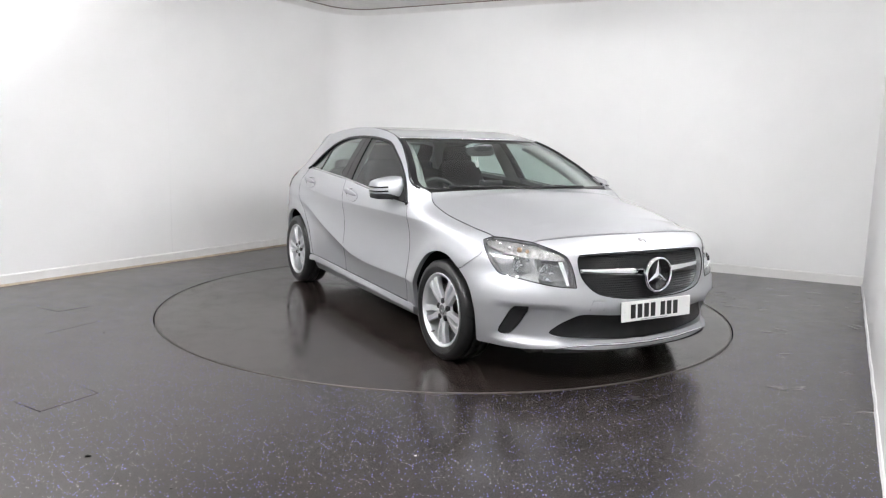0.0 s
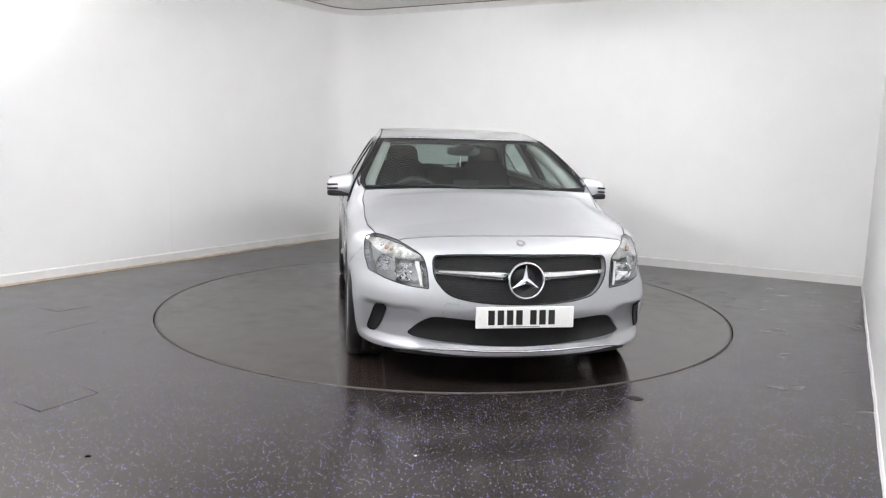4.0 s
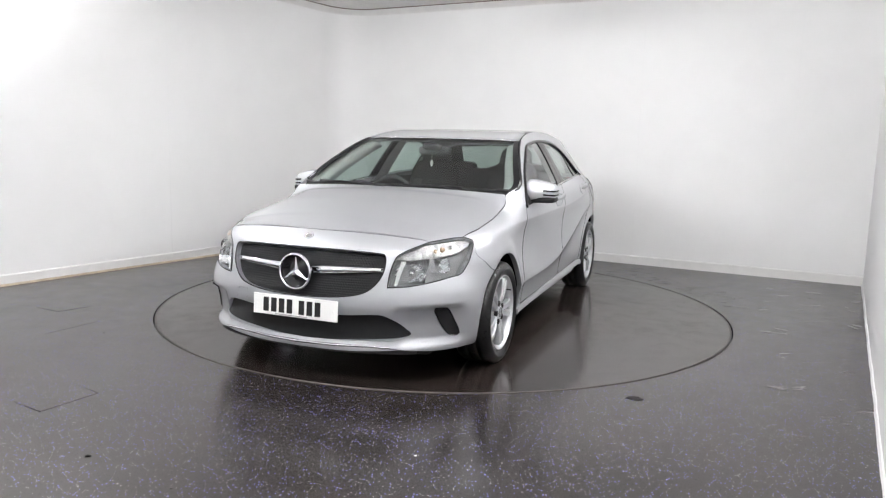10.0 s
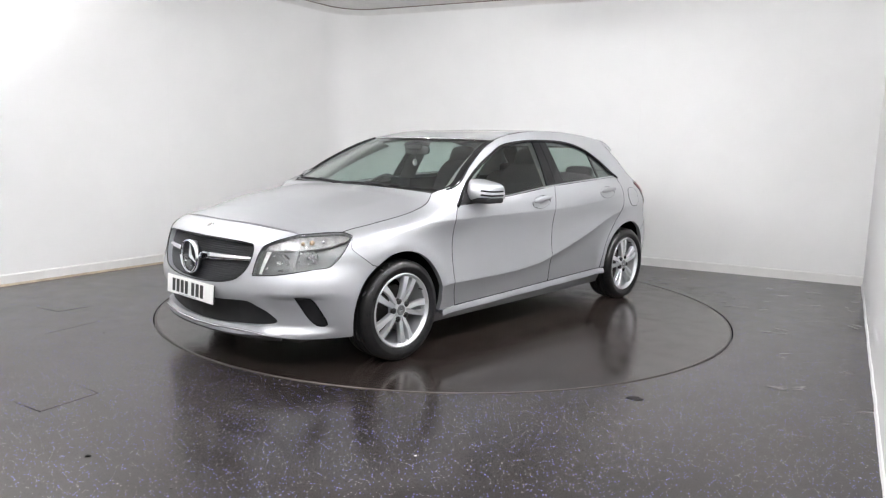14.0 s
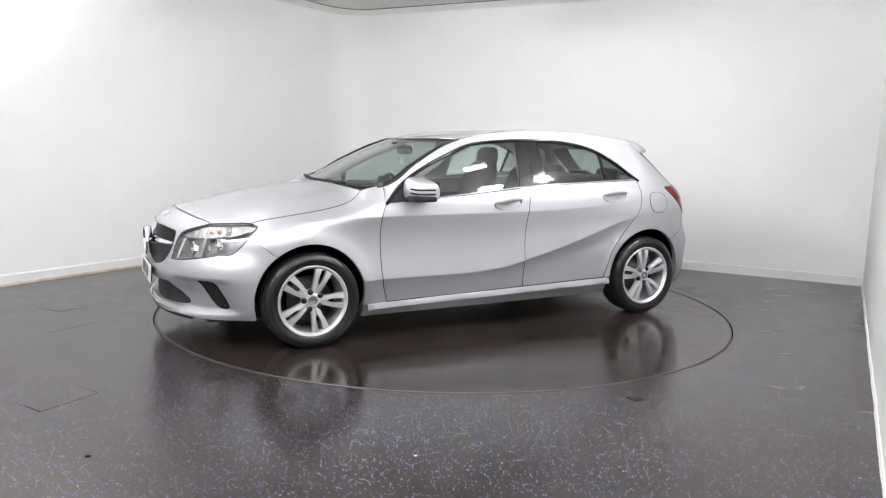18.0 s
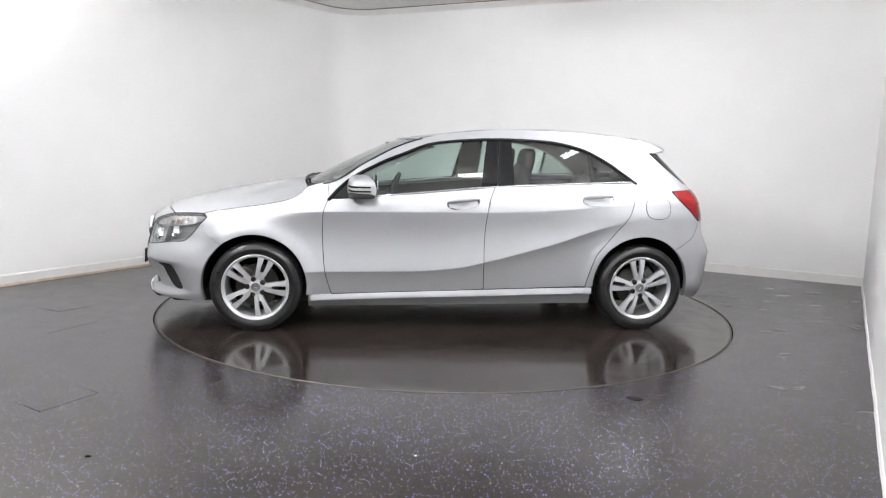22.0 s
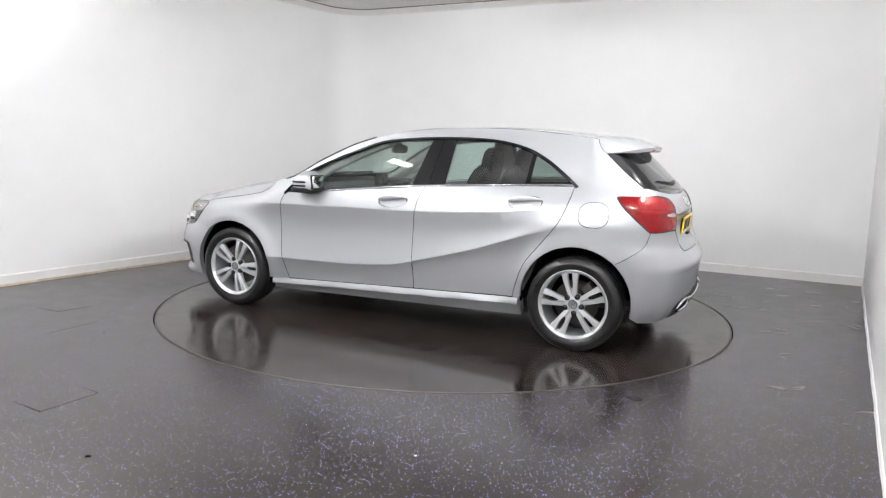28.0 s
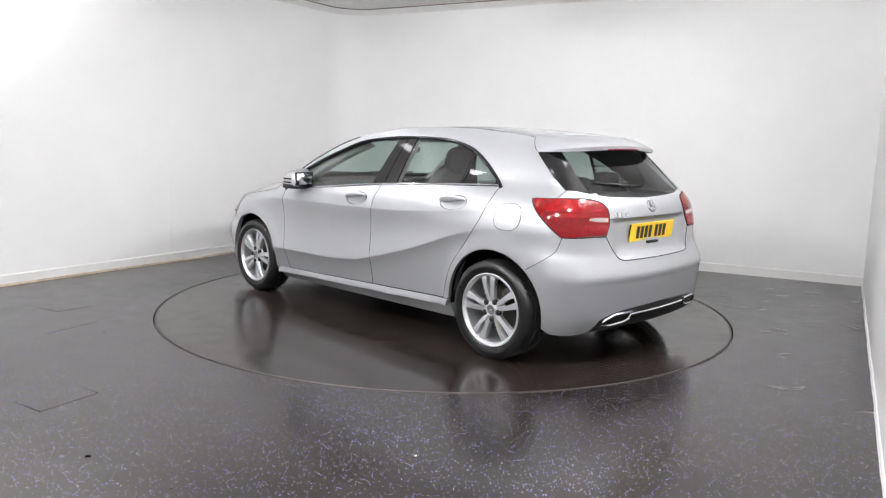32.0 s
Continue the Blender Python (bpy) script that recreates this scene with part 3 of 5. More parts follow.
def build_scuffs():
    """Pale scrapes where things were dragged over the vinyl, and one dark smudge."""
    rnd = random.Random(11)
    bm = bmesh.new()
    for a, b, w in (((2.31, -0.715), (2.39, -0.732), 0.012), ((2.465, -0.609), (2.535, -0.685), 0.010), ((2.43, -0.759), (2.49, -0.785), 0.012), ((2.188, -1.31), (2.259, -1.291), 0.012), ((2.164, -1.388), (2.182, -1.411), 0.012),
                    ((1.807, -1.965), (1.93, -2.018), 0.010), ((1.83, -2.01), (1.92, -2.035), 0.007), ((1.948, -1.992), (2.049, -1.965), 0.010), ((1.94, -2.02), (2.03, -2.00), 0.006), ((3.595, 0.422), (3.679, 0.386), 0.02), ((3.62, 0.48), (3.74, 0.44), 0.015), ((3.8, 0.789), (3.933, 0.858), 0.02), ((3.378, 0.068), (3.407, 0.01), 0.018),
                    ((3.42, 0.19), (3.44, 0.15), 0.015), ((3.093, -0.459), (3.10, -0.594), 0.012), ((3.14, -0.43), (3.17, -0.50), 0.012), ((3.37, 0.839), (3.52, 0.78), 0.016)):
        patch(bm, a, b, w * 1.7, rnd)
    # footprints of trolleys and shoes beyond the turntable
    for k in range(46):
        a = radians(rnd.uniform(2, 48))
        r = TABLE_R + 0.06 + abs(rnd.gauss(0, 0.22))
        x, y, l = r * math.cos(a), r * math.sin(a), rnd.uniform(0.03, 0.12)
        patch(bm, (x, y), (x + l, y + l * rnd.uniform(-0.5, 0.2)), rnd.uniform(0.010, 0.034), rnd)
    bm.normal_update()
    bmesh.ops.reverse_faces(bm, faces=[f for f in bm.faces if f.normal.z < 0])
    tagged(part("floor_scuffs", bm, SCUFF, None, smooth=False), "pale scrapes worn into the dark vinyl floor", "scuffs", kind="stuff")
    bm = bmesh.new()
    for k in range(5):
        x, y = 1.014 + rnd.uniform(-0.02, 0.02), -2.226 + rnd.uniform(-0.02, 0.02)
        patch(bm, (x - 0.03, y - 0.004), (x + 0.03, y + 0.004), 0.022, rnd, 0.0012 + 0.0004 * k)
    bm.normal_update()
    bmesh.ops.reverse_faces(bm, faces=[f for f in bm.faces if f.normal.z < 0])
    tagged(part("floor_smudge", bm, SMUDGE, None, smooth=False), "dark smudge on the vinyl floor", "smudge", kind="stuff")


SCUFF = grain(mat("worn_vinyl", (0.15, 0.145, 0.145), 0.42), 50, 0.75, 0.15)
SMUDGE = grain(mat("dark_smudge", (0.012, 0.011, 0.011), 0.5), 60, 0.4, 0.1)


# bright LED panels hang along the near walls, weaker ones in a ring over the turntable's edge: x, y, the tilt and the way they face
LAMPS = [(-2.75, -0.5, 58, 0), (-2.5, -2.2, 58, 42), (2.6, -0.9, 58, 170), (2.25, -1.55, 58, 150), (1.5, -2.9, 58, 120), (0.25, -4.2, 58, 95), (-1.0, -4.9, 58, 85), (-2.4, -4.3, 58, 70), (-2.75, -3.35, 58, 50)]
RING = [(1.95 * math.cos(radians(a)), 1.95 * math.sin(radians(a)), 40, a + 180) for a in (180, 216, 252, 288, 324, 0)]


def build_lamps():
    for places, power, label in ((LAMPS, LAMP_POWER, "slim white LED panel hung below the ceiling, lit"), (RING, RING_POWER, "dim slim LED panel hung over the turntable, lit")):
        glow = mat("lamp_diffuser", (0.982, 0.977, 1.0), 0.5, emit=power)
        first = None
        for x, y, tilt, way in places:
            m = pose(x, y, CEIL - 0.20, 0, 0, way - 90) @ pose(0, 0, 0, tilt, 0, 0)
            if first:
                copy_thing(first, m)
                continue
            first = e = tagged(new("ceiling_light"), label, "ceiling light", "ceiling lights")
            e.matrix_basis = m
            part("diffuser", box_bm(-0.125, -0.045, -0.012, 0.125, 0.045, 0.012), glow, e, "glowing diffuser", smooth=False)
            fr = join_bm(*[box_bm(*c) for c in ((-0.14, -0.06, -0.016, 0.14, -0.045, 0.016), (-0.14, 0.045, -0.016, 0.14, 0.06, 0.016), (-0.14, -0.045, -0.016, -0.125, 0.045, 0.016), (0.125, -0.045, -0.016, 0.14, 0.045, 0.016))])
            part("frame", fr, TRIMW, e, smooth=False)
            s, c = math.sin(radians(tilt)), math.cos(radians(tilt))
            part("hanger", tube_bm([(0, s * 0.014, c * 0.014), (0, s * 0.205, c * 0.205)], 0.006, 6), TRIMW, e)


# ---- the car ----
AF, AR = (1.36, 0.315, 0.352), (-1.352, 0.322, 0.356)
DOOR_F = [(0.86, 0.915), (0.893, 0.828), (0.901, 0.72), (0.897, 0.564), (0.882, 0.407), (0.843, 0.262)]
DOOR_B = [(-0.277, 1.003), (-0.241, 0.92), (-0.215, 0.764), (-0.206, 0.548), (-0.214, 0.29)]
DOOR_R = [(-1.297, 1.045), (-1.285, 0.962), (-1.235, 0.825), (-1.125, 0.684), (-1.015, 0.543), (-0.962, 0.403), (-0.94, 0.312)]
WIN_TOP = [(0.866, 0.912), (0.735, 1.042), (0.539, 1.153), (0.342, 1.236), (0.166, 1.300), (-0.051, 1.330), (-0.33, 1.345), (-0.685, 1.336), (-0.927, 1.289), (-1.09, 1.214), (-1.217, 1.128), (-1.318, 1.052)]
RAIL = [(x, Z_RAIL(x)) for x in (0.86, 0.7, 0.5, 0.3, 0.15, 0.0, -0.3, -0.6, -0.9, -1.2, -1.39)]
BONNET_EDGE = [(1.697, 0.793), (1.629, 0.811), (1.538, 0.826), (1.446, 0.840), (1.30, 0.862), (1.18, 0.885), (1.095, 0.913), (1.045, 0.945), (1.008, 0.985)]
LAMP_LOW = [(-1.575, 0.993), (-1.62, 0.942), (-1.70, 0.868), (-1.785, 0.79)]
SPOILER_SEAM = [(-1.391, 1.353), (-1.402, 1.323), (-1.425, 1.290), (-1.456, 1.264)]
BUMPER_SEAM_R = [(-1.79, 0.785), (-1.76, 0.70), (-1.68, 0.635), (-1.60, 0.585)]


def moved(pts, dx=0.0, dz=0.0):
    return [(x + dx, z + dz) for x, z in pts]


HL_IN = [(0.651, 0.779), (0.600, 0.757), (0.555, 0.733), (0.526, 0.705), (0.509, 0.640), (0.498, 0.560)]
HL_LOW = [(0.498, 0.556), (0.60, 0.563), (0.68, 0.577), (0.735, 0.590)]
HL_OUT = [(1.845, 0.603), (1.812, 0.616), (1.76, 0.668), (1.705, 0.735), (1.678, 0.765)]
HL_TIP = [(1.672, 0.772), (1.688, 0.783), (1.699, 0.788)]
HL_TOP = [(1.704, 0.789), (1.745, 0.789), (1.785, 0.787), (1.85, 0.784)]
GRILLE = [(0.0, 0.738), (0.25, 0.736), (0.42, 0.728), (0.472, 0.715), (0.478, 0.65), (0.455, 0.59), (0.39, 0.53), (0.29, 0.503), (0.15, 0.49), (0.0, 0.486)]
LOWER = [(0.0, 0.40), (0.25, 0.40), (0.42, 0.412), (0.49, 0.402), (0.56, 0.345), (0.60, 0.295), (0.50, 0.272), (0.25, 0.258), (0.0, 0.254)]
HATCH_LOW = [(0.0, 0.635), (0.25, 0.637), (0.40, 0.645), (0.45, 0.70), (0.50, 0.782)]
LAMP_IN = [(0.50, 0.79), (0.462, 0.87), (0.458, 0.945), (0.50, 0.985), (0.60, 1.0), (0.70, 1.003)]

RED = grain(mat("red_lamp_lens", (0.17, 0.0018, 0.0035), 0.08, 0, 0.3, spec=0.3), 45, 0.45, 0.03)
RED_LIT = grain(mat("light_red_lens", (0.25, 0.004, 0.006), 0.12, 0, 0.3, spec=0.3), 60, 0.4, 0.04)
CLEAR_WHITE = mat("white_lamp_lens", (0.50, 0.40, 0.40), 0.15, 0.2, 0.5)
LAMP_GREY = grain(mat("headlight_housing", (0.23, 0.233, 0.237), 0.35, 0.3), 90, 0.1, 0.05)
REFLECTOR = mat("headlight_reflector", (0.86, 0.87, 0.88), 0.12, 1.0)
STRIP = grain(mat("ribbed_indicator", (0.30, 0.295, 0.29), 0.33, 0.6), 60, 0.6, 0.1)
AMBER = mat("amber_bulb", (0.52, 0.38, 0.26), 0.2, 0.3)
MESHG = mat("grille_stud", (0.06, 0.062, 0.066), 0.25, 0.5)
MESHL = mat("intake_stud", (0.22, 0.22, 0.23), 0.22, 0.8)
MIRROR = mat("mirror_glass", (0.85, 0.86, 0.87), 0.01, 1.0)


def scoop(q, z):
    """The hollow round the air slot at the bumper's corner."""
    x = shell(q, z).y
    d = smooth01(0.50, 0.60, x) * (1 - smooth01(0.775, 0.835, x)) * smooth01(0.235, 0.27, z) * (1 - smooth01(0.434, 0.450, z))
    return -0.028 * d


def tuck(q, z):
    """The rear bumper's fold line and undercut."""
    return -0.010 * smooth01(0.542, 0.524, z) * smooth01(0.80, 0.60, shell(q, z).y)


def build_body(car):
    # doors with their handles
    out = S(*DOOR_F) + S((0.843, 0.262), (-0.212, 0.293)) + S(*moved(DOOR_B, 0.002)[::-1]) + S((-0.275, 1.003), (0.5, 0.934), (0.86, 0.908))
    front = pair("front_door", skin(out), PAINT, car, "silver front door with two sweeping creases")
    out = S(*moved(DOOR_B, -0.002)) + S((-0.216, 0.293), (-0.94, 0.314)) + S(*DOOR_R[::-1]) + S((-1.297, 1.048), (-0.84, 1.032), (-0.279, 1.003))
    rear = pair("rear_door", skin(out), PAINT, car, "silver rear door with a rising crease")
    for doors, hx, hz, tilt in ((front, -0.052, 0.900, 0.10), (rear, -1.008, 0.938, 0.07)):
        for d, s in zip(doors, (1, -1)):
            build_handle(d, hx, hz, tilt, s)
    # front wing
    out = (S(*moved(BONNET_EDGE, 0, -0.002), (0.866, 1.026)) + S((0.868, 0.918), (0.868, 0.914)) + S(*moved(DOOR_F, 0.005))
           + S((0.848, 0.258), (0.99, 0.255)) + S(*arc(*AF, 190, 54)) + S((1.60, 0.6105), (1.6945, 0.6985), (1.678, 0.762), (1.692, 0.784)))
    pair("front_wing", skin(out, depth=0.03), PAINT, car, "silver front wing over the wheel")
    # rear side with the roof rail
    out = (S(*RAIL) + S(*SPOILER_SEAM) + S((-1.457, 1.261), (-1.60, 1.135), (-1.715, 1.045)) + S((-1.70, 1.0), (-1.592, 0.998)) + S(*LAMP_LOW) + S(*BUMPER_SEAM_R)
           + S(*arc(*AR, 132, 0)) + S((-0.992, 0.318), (-0.945, 0.316)) + S(*moved(DOOR_R, -0.005)[::-1]) + S(*WIN_TOP[::-1]))
    quarters = pair("rear_quarter", skin(out, depth=0.025), PAINT, car, "silver rear quarter panel with the roof rail")
    seam("door_seal", S(*moved(DOOR_F, 0.0025)), front[0])
    seam("door_seal", S(*DOOR_B), front[0])
    seam("door_seal", S(*moved(DOOR_R, -0.0025)), rear[0])
    seam("sill_seal", S((0.845, 0.2585), (-0.215, 0.290), (-0.942, 0.312)), front[0], 0.0045)
    seam("panel_gap", S((1.60, 0.609), (1.694, 0.699), (1.688, 0.755)), car, 0.0014)
    seam("panel_gap", S(*BUMPER_SEAM_R), car, 0.0026)
    seam("panel_gap", S(*moved(BONNET_EDGE, 0, 0.0005)), car, 0.0022)
    seam("panel_gap", F((0.0, 0.8205), (0.25, 0.8185), (0.45, 0.8095), (0.60, 0.7935), (0.651, 0.7815)), car, 0.0009, both=False)
    seam("panel_gap", B(*moved(HATCH_LOW, -0.002, 0.003)), car, 0.0035, both=False)
    seam("panel_gap", B((0.728, 1.005), (0.698, 1.024), (0.661, 1.045)), car, 0.0014)
    seam("panel_gap", S(*SPOILER_SEAM), car, 0.0028)
    # fuel flap: a thin round seam on both wings' twin, lid on one side only
    loop = [(-1.452 + 0.092 * abs(math.cos(a)) ** 0.75 * math.copysign(1, math.cos(a)), 0.882 + 0.077 * abs(math.sin(a)) ** 0.75 * math.copysign(1, math.sin(a))) for a in (k * math.tau / 40 for k in range(40))]
    flap_line = [shell(q_side(x, z), z) + normal_at(q_side(x, z), z) * 0.0002 for x, z in loop]
    flap = part("fuel_flap", skin([(q_side(x, z), z) for x, z in loop], 0.0022, 0.002), PAINT, quarters[0], "round silver fuel flap")
    part("seam", tube_bm(flap_line, 0.0027, 6, True), BLACK, flap)
    # sill
    out = S((0.985, 0.222), (0.985, 0.252), (0.4, 0.271), (-0.4, 0.293), (-0.985, 0.310), (-0.985, 0.272), (-0.4, 0.254), (0.4, 0.236), n=1)
    pair("sill", skin(out, 0.022, 0.035, relief=lambda q, z: -0.55 * max(0, z - (0.228 + (0.985 - q) * 0.028))), PAINT, car, "silver side skirt ledge")
    out = S((1.0, 0.15), (1.0, 0.226), (-0.99, 0.276), (-0.99, 0.175), n=1)
    pair("sill_cover", skin(out, -0.022, 0.06), SILL_SHADE, car, "lower sill, its silver darkened for the shade under the ledge")
    # front bumper
    bottom = F((0.0, 0.205), (0.3, 0.208), (0.55, 0.222)) + F((0.70, 0.21), (0.80, 0.205)) + S((1.70, 0.20))
    out = (F((0.0, 0.818), (0.25, 0.816), (0.45, 0.807), (0.60, 0.791), (0.651, 0.779)) + F(*HL_IN) + F(*HL_LOW) + S(*HL_OUT) + S((1.686, 0.750), (1.6958, 0.6965), (1.6025, 0.608))[1:]
           + S(*arc(*AF, 53, -18)) + bottom[::-1] + F(*LOWER[::-1]) + F(*GRILLE[::-1]))
    bumper = part("front_bumper", skin(out, both=True, depth=0.035, step=0.025, zstep=0.02, relief=scoop), PAINT, car, "silver front bumper with splitter lip")
    build_front(car, bumper)
    # rear bumper
    out = (B(*HATCH_LOW) + B((0.60, 0.785), (0.70, 0.783)) + S(*BUMPER_SEAM_R) + S(*arc(*AR, 132, 192)) + S((-1.74, 0.22), (-1.80, 0.215)) + B((0.69, 0.218), (0.635, 0.235), (0.575, 0.305), (0.40, 0.345), (0.0, 0.36)))
    rear_bumper = part("rear_bumper", skin(out, both=True, depth=0.03, zstep=0.012, relief=tuck), PAINT, car, "silver rear bumper")
    # tailgate
    out = B(*moved(HATCH_LOW, -0.004, 0.006)) + B((0.50, 0.79), (0.46, 0.87), (0.455, 0.955), (0.50, 0.992), (0.60, 1.007), (0.722, 1.006)) + B((0.656, 1.047), (0.62, 1.045), (0.4, 1.01), (0.0, 0.995))
    recess = lambda q, z: -0.022 * smooth01(0.44, 0.40, shell(q, z).y) * smooth01(0.885, 0.865, z) * smooth01(0.66, 0.69, z)
    gate = part("tailgate", skin(out, both=True, relief=recess), PAINT, car, "silver tailgate with a recess for the plate")
    out = B((0.0, 0.998), (0.4, 1.013), (0.60, 1.048)) + S((-1.715, 1.05), (-1.60, 1.14), (-1.459, 1.259)) + B((0.5, 1.29), (0.0, 1.30))
    rg = part("rear_window", skin(out, -0.002, 0.01, both=True), PRIVACY, gate, "dark tinted rear window")
    rg.visible_shadow = False
    band = B((0.49, 1.29), (0.53, 1.05), (0.515, 1.028)) + B((0.60, 1.048)) + S((-1.715, 1.05), (-1.60, 1.14), (-1.459, 1.259))
    pair("window_border", skin(band, 0.0015, 0.003), GLOSS_BLACK, gate, "gloss black glass border")
    build_rear(car, gate, rear_bumper)
    # roof, bonnet, windscreen
    part("roof", roof_bm(), PAINT, car, "silver roof")
    ditch = [(x, side_y(x, Z_RAIL(x)) - 0.006, Z_RAIL(x) - 0.003) for x in np.linspace(0.215, -1.38, 30)]
    pair("roof_moulding", tube_bm(ditch, 0.0045, 6), BLACK, car, "black roof ditch moulding")
    b = part("bonnet", bonnet_bm(), PAINT, car, "silver bonnet with two faint ridges")
    build_screen(car)
    build_windows(car)
    build_mirrors(car)
    build_under(car)


def build_handle(door, hx, hz, tilt, s):
    flip = (lambda b: b) if s > 0 else mirrored
    oval = lambda a, rx, rz: (hx + rx * math.cos(a), hz - 0.004 + rz * math.sin(a) - rx * math.cos(a) * tilt)
    loop = [oval(k * math.tau / 32, 0.114, 0.045) for k in range(32)]
    bm = bmesh.new()
    bmesh.ops.create_uvsphere(bm, u_segments=28, v_segments=14, radius=1)
    for v in bm.verts:
        a = v.co.copy()
        x = hx - a.x * 0.114
        z = hz + 0.014 + a.z * 0.0195 * (1 - 0.2 * a.x) + a.x * 0.114 * tilt + 0.012 * (1 - a.x * a.x)
        v.co = Vector((x, side_y(x, hz) + 0.014 + a.y * 0.009 + 0.020 * (1 - a.x * a.x), z))
    bmesh.ops.recalc_face_normals(bm, faces=bm.faces[:])
    h = part("door_handle", flip(bm), PAINT, door, "silver door handle")
    cup = skin([(q_side(x, z), z) for x, z in loop], 0.002, 0.003, relief=lambda q, z: -0.024 * max(0.0, 1 - ((q - hx) / 0.112) ** 2 - ((z - hz + 0.004) / 0.045) ** 2))
    part("handle_cup", flip(cup), CUP, h, "recessed cup behind the handle")
    rim = [tuple(shell(q_side(x, z), z) + normal_at(q_side(x, z), z) * 0.001) for x, z in loop]
    part("cup_edge", flip(tube_bm(rim, 0.0012, 6, True)), SHADE, h)


# body-silver cup, coloured dark to paint in the shade behind the handle
CUP = mat("shaded_handle_cup", (0.06, 0.062, 0.066), 0.35, 0.4)
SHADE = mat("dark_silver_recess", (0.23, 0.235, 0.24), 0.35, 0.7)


def studs(inside, u0, u1, z0, z1, du, dz, size, at):
    """Rows of small diamond studs on a panel."""
    bm = bmesh.new()
    j, z = 0, z0
    while z < z1:
        u = u0 + (du / 2 if j % 2 else 0)
        while u < u1:
            if inside(u, z):
                p, n = at(u, z)
                side = n.cross(Vector((0, 0, 1))).normalized()
                up = side.cross(n)
                vs = [bm.verts.new(p + side * a * size + up * b * size * 0.75) for a, b in ((1, 0), (0, 1), (-1, 0), (0, -1))]
                tip = bm.verts.new(p + n * size * 0.8)
                for i in range(4):
                    bm.faces.new((vs[i], vs[(i + 1) % 4], tip))
            u += du
        z += dz
        j += 1
    bmesh.ops.recalc_face_normals(bm, faces=bm.faces[:])
    return bm


def inside_poly(poly, x, y):
    c = False
    for (a, b), (d, e) in zip(poly, poly[1:] + poly[:1]):
        if (b > y) != (e > y) and x < (d - a) * (y - b) / (e - b) + a:
            c = not c
    return c


def both_sides(bm):
    return join_bm(bm.copy(), mirrored(bm))


def build_front(car, bumper):
    gr = part("grille", skin(F(*GRILLE), -0.030, 0.0, both=True), BLACK, car, "black radiator grille with diamond studs")
    poly = spline(GRILLE, 6) + [(-0.01, 0.486), (-0.01, 0.738)]
    at = lambda y, z: (shell(q_front(y, z), z) - normal_at(q_front(y, z), z) * 0.029, normal_at(q_front(y, z), z))
    ok = lambda y, z: inside_poly(poly, y, z) and abs(z - 0.632) > 0.016
    tagged(part("grille_mesh", both_sides(studs(ok, 0.0, 0.48, 0.492, 0.735, 0.0155, 0.0125, 0.0062, at)), MESHG, gr, "rows of dark grille studs", smooth=False), kind="stuff")
    rim = [shell(q_front(y, z), z) + normal_at(q_front(y, z), z) * 0.001 for y, z in spline(GRILLE, 8)]
    part("grille_surround", both_sides(tube_bm(rim, 0.0032, 8)), GLOSS_BLACK, gr)
    # twin-blade chrome bar
    for s in (1, -1):
        pts = [shell(q_front(y, z), z) + normal_at(q_front(y, z), z) * (-0.012) for y, z in ((0.075, 0.628), (0.16, 0.633), (0.28, 0.638), (0.40, 0.642), (0.47, 0.645))]
        bm = tube_bm([(p.x, p.y, p.z) for p in pts], lambda t: 0.027 - 0.016 * t ** 0.8, 10, flat=0.7)
        part("grille_bar", bm if s > 0 else mirrored(bm), CHROME, gr, "chrome grille bar")
    badge = part("badge", lathe_bm([(0.086, -0.005), (0.086, 0.018), (0.090, 0.024), (0.096, 0.020), (0.098, 0.010), (0.094, -0.02), (0.086, -0.02)], 56, "x"), CHROME, gr, "round chrome badge ring")
    badge.location = (2.222, 0.0, 0.615)
    d = part("badge_plate", lathe_bm([(0.0, 0.004), (0.087, 0.004), (0.087, -0.01)], 48, "x"), GLOSS_BLACK, badge)
    for k in range(3):
        a = math.radians(90 + 120 * k)
        u, w = Vector((0, math.cos(a), math.sin(a))), Vector((0, -math.sin(a), math.cos(a)))
        bm = bmesh.new()
        vs = [bm.verts.new(p) for p in (w * 0.016 + u * 0.004 + Vector((0.006, 0, 0)), u * 0.083 + Vector((0.007, 0, 0)), -w * 0.016 + u * 0.004 + Vector((0.006, 0, 0)), Vector((0.017, 0, 0)))]
        for f in ((0, 1, 3), (1, 2, 3), (0, 2, 1)):
            bm.faces.new([vs[i] for i in f])
        bmesh.ops.recalc_face_normals(bm, faces=bm.faces[:])
        part("badge_arm", bm, CHROME, badge, smooth=False)
    small = part("bonnet_badge", lathe_bm([(0.0, 0.004), (0.017, 0.004), (0.018, 0.005), (0.024, 0.005), (0.025, 0.0)], 28, "x"), CHROME, bumper, "small round badge")
    p = shell(FC - 1e-6, 0.788)
    small.matrix_basis = Matrix.Translation(p) @ normal_at(FC - 0.01, 0.788).to_track_quat("X", "Z").to_matrix().to_4x4()
    part("badge_face", lathe_bm([(0.0, 0.0046), (0.0165, 0.0046)], 28, "x"), LAMP_GREY, small)
    # lower intake
    lg = part("lower_intake", skin(F(*LOWER), -0.034, 0.0, both=True), BLACK, bumper, "black lower air intake")
    poly2 = spline(LOWER, 6) + [(-0.01, 0.254), (-0.01, 0.40)]
    at2 = lambda y, z: (shell(q_front(y, z), z) - normal_at(q_front(y, z), z) * 0.033, normal_at(q_front(y, z), z))
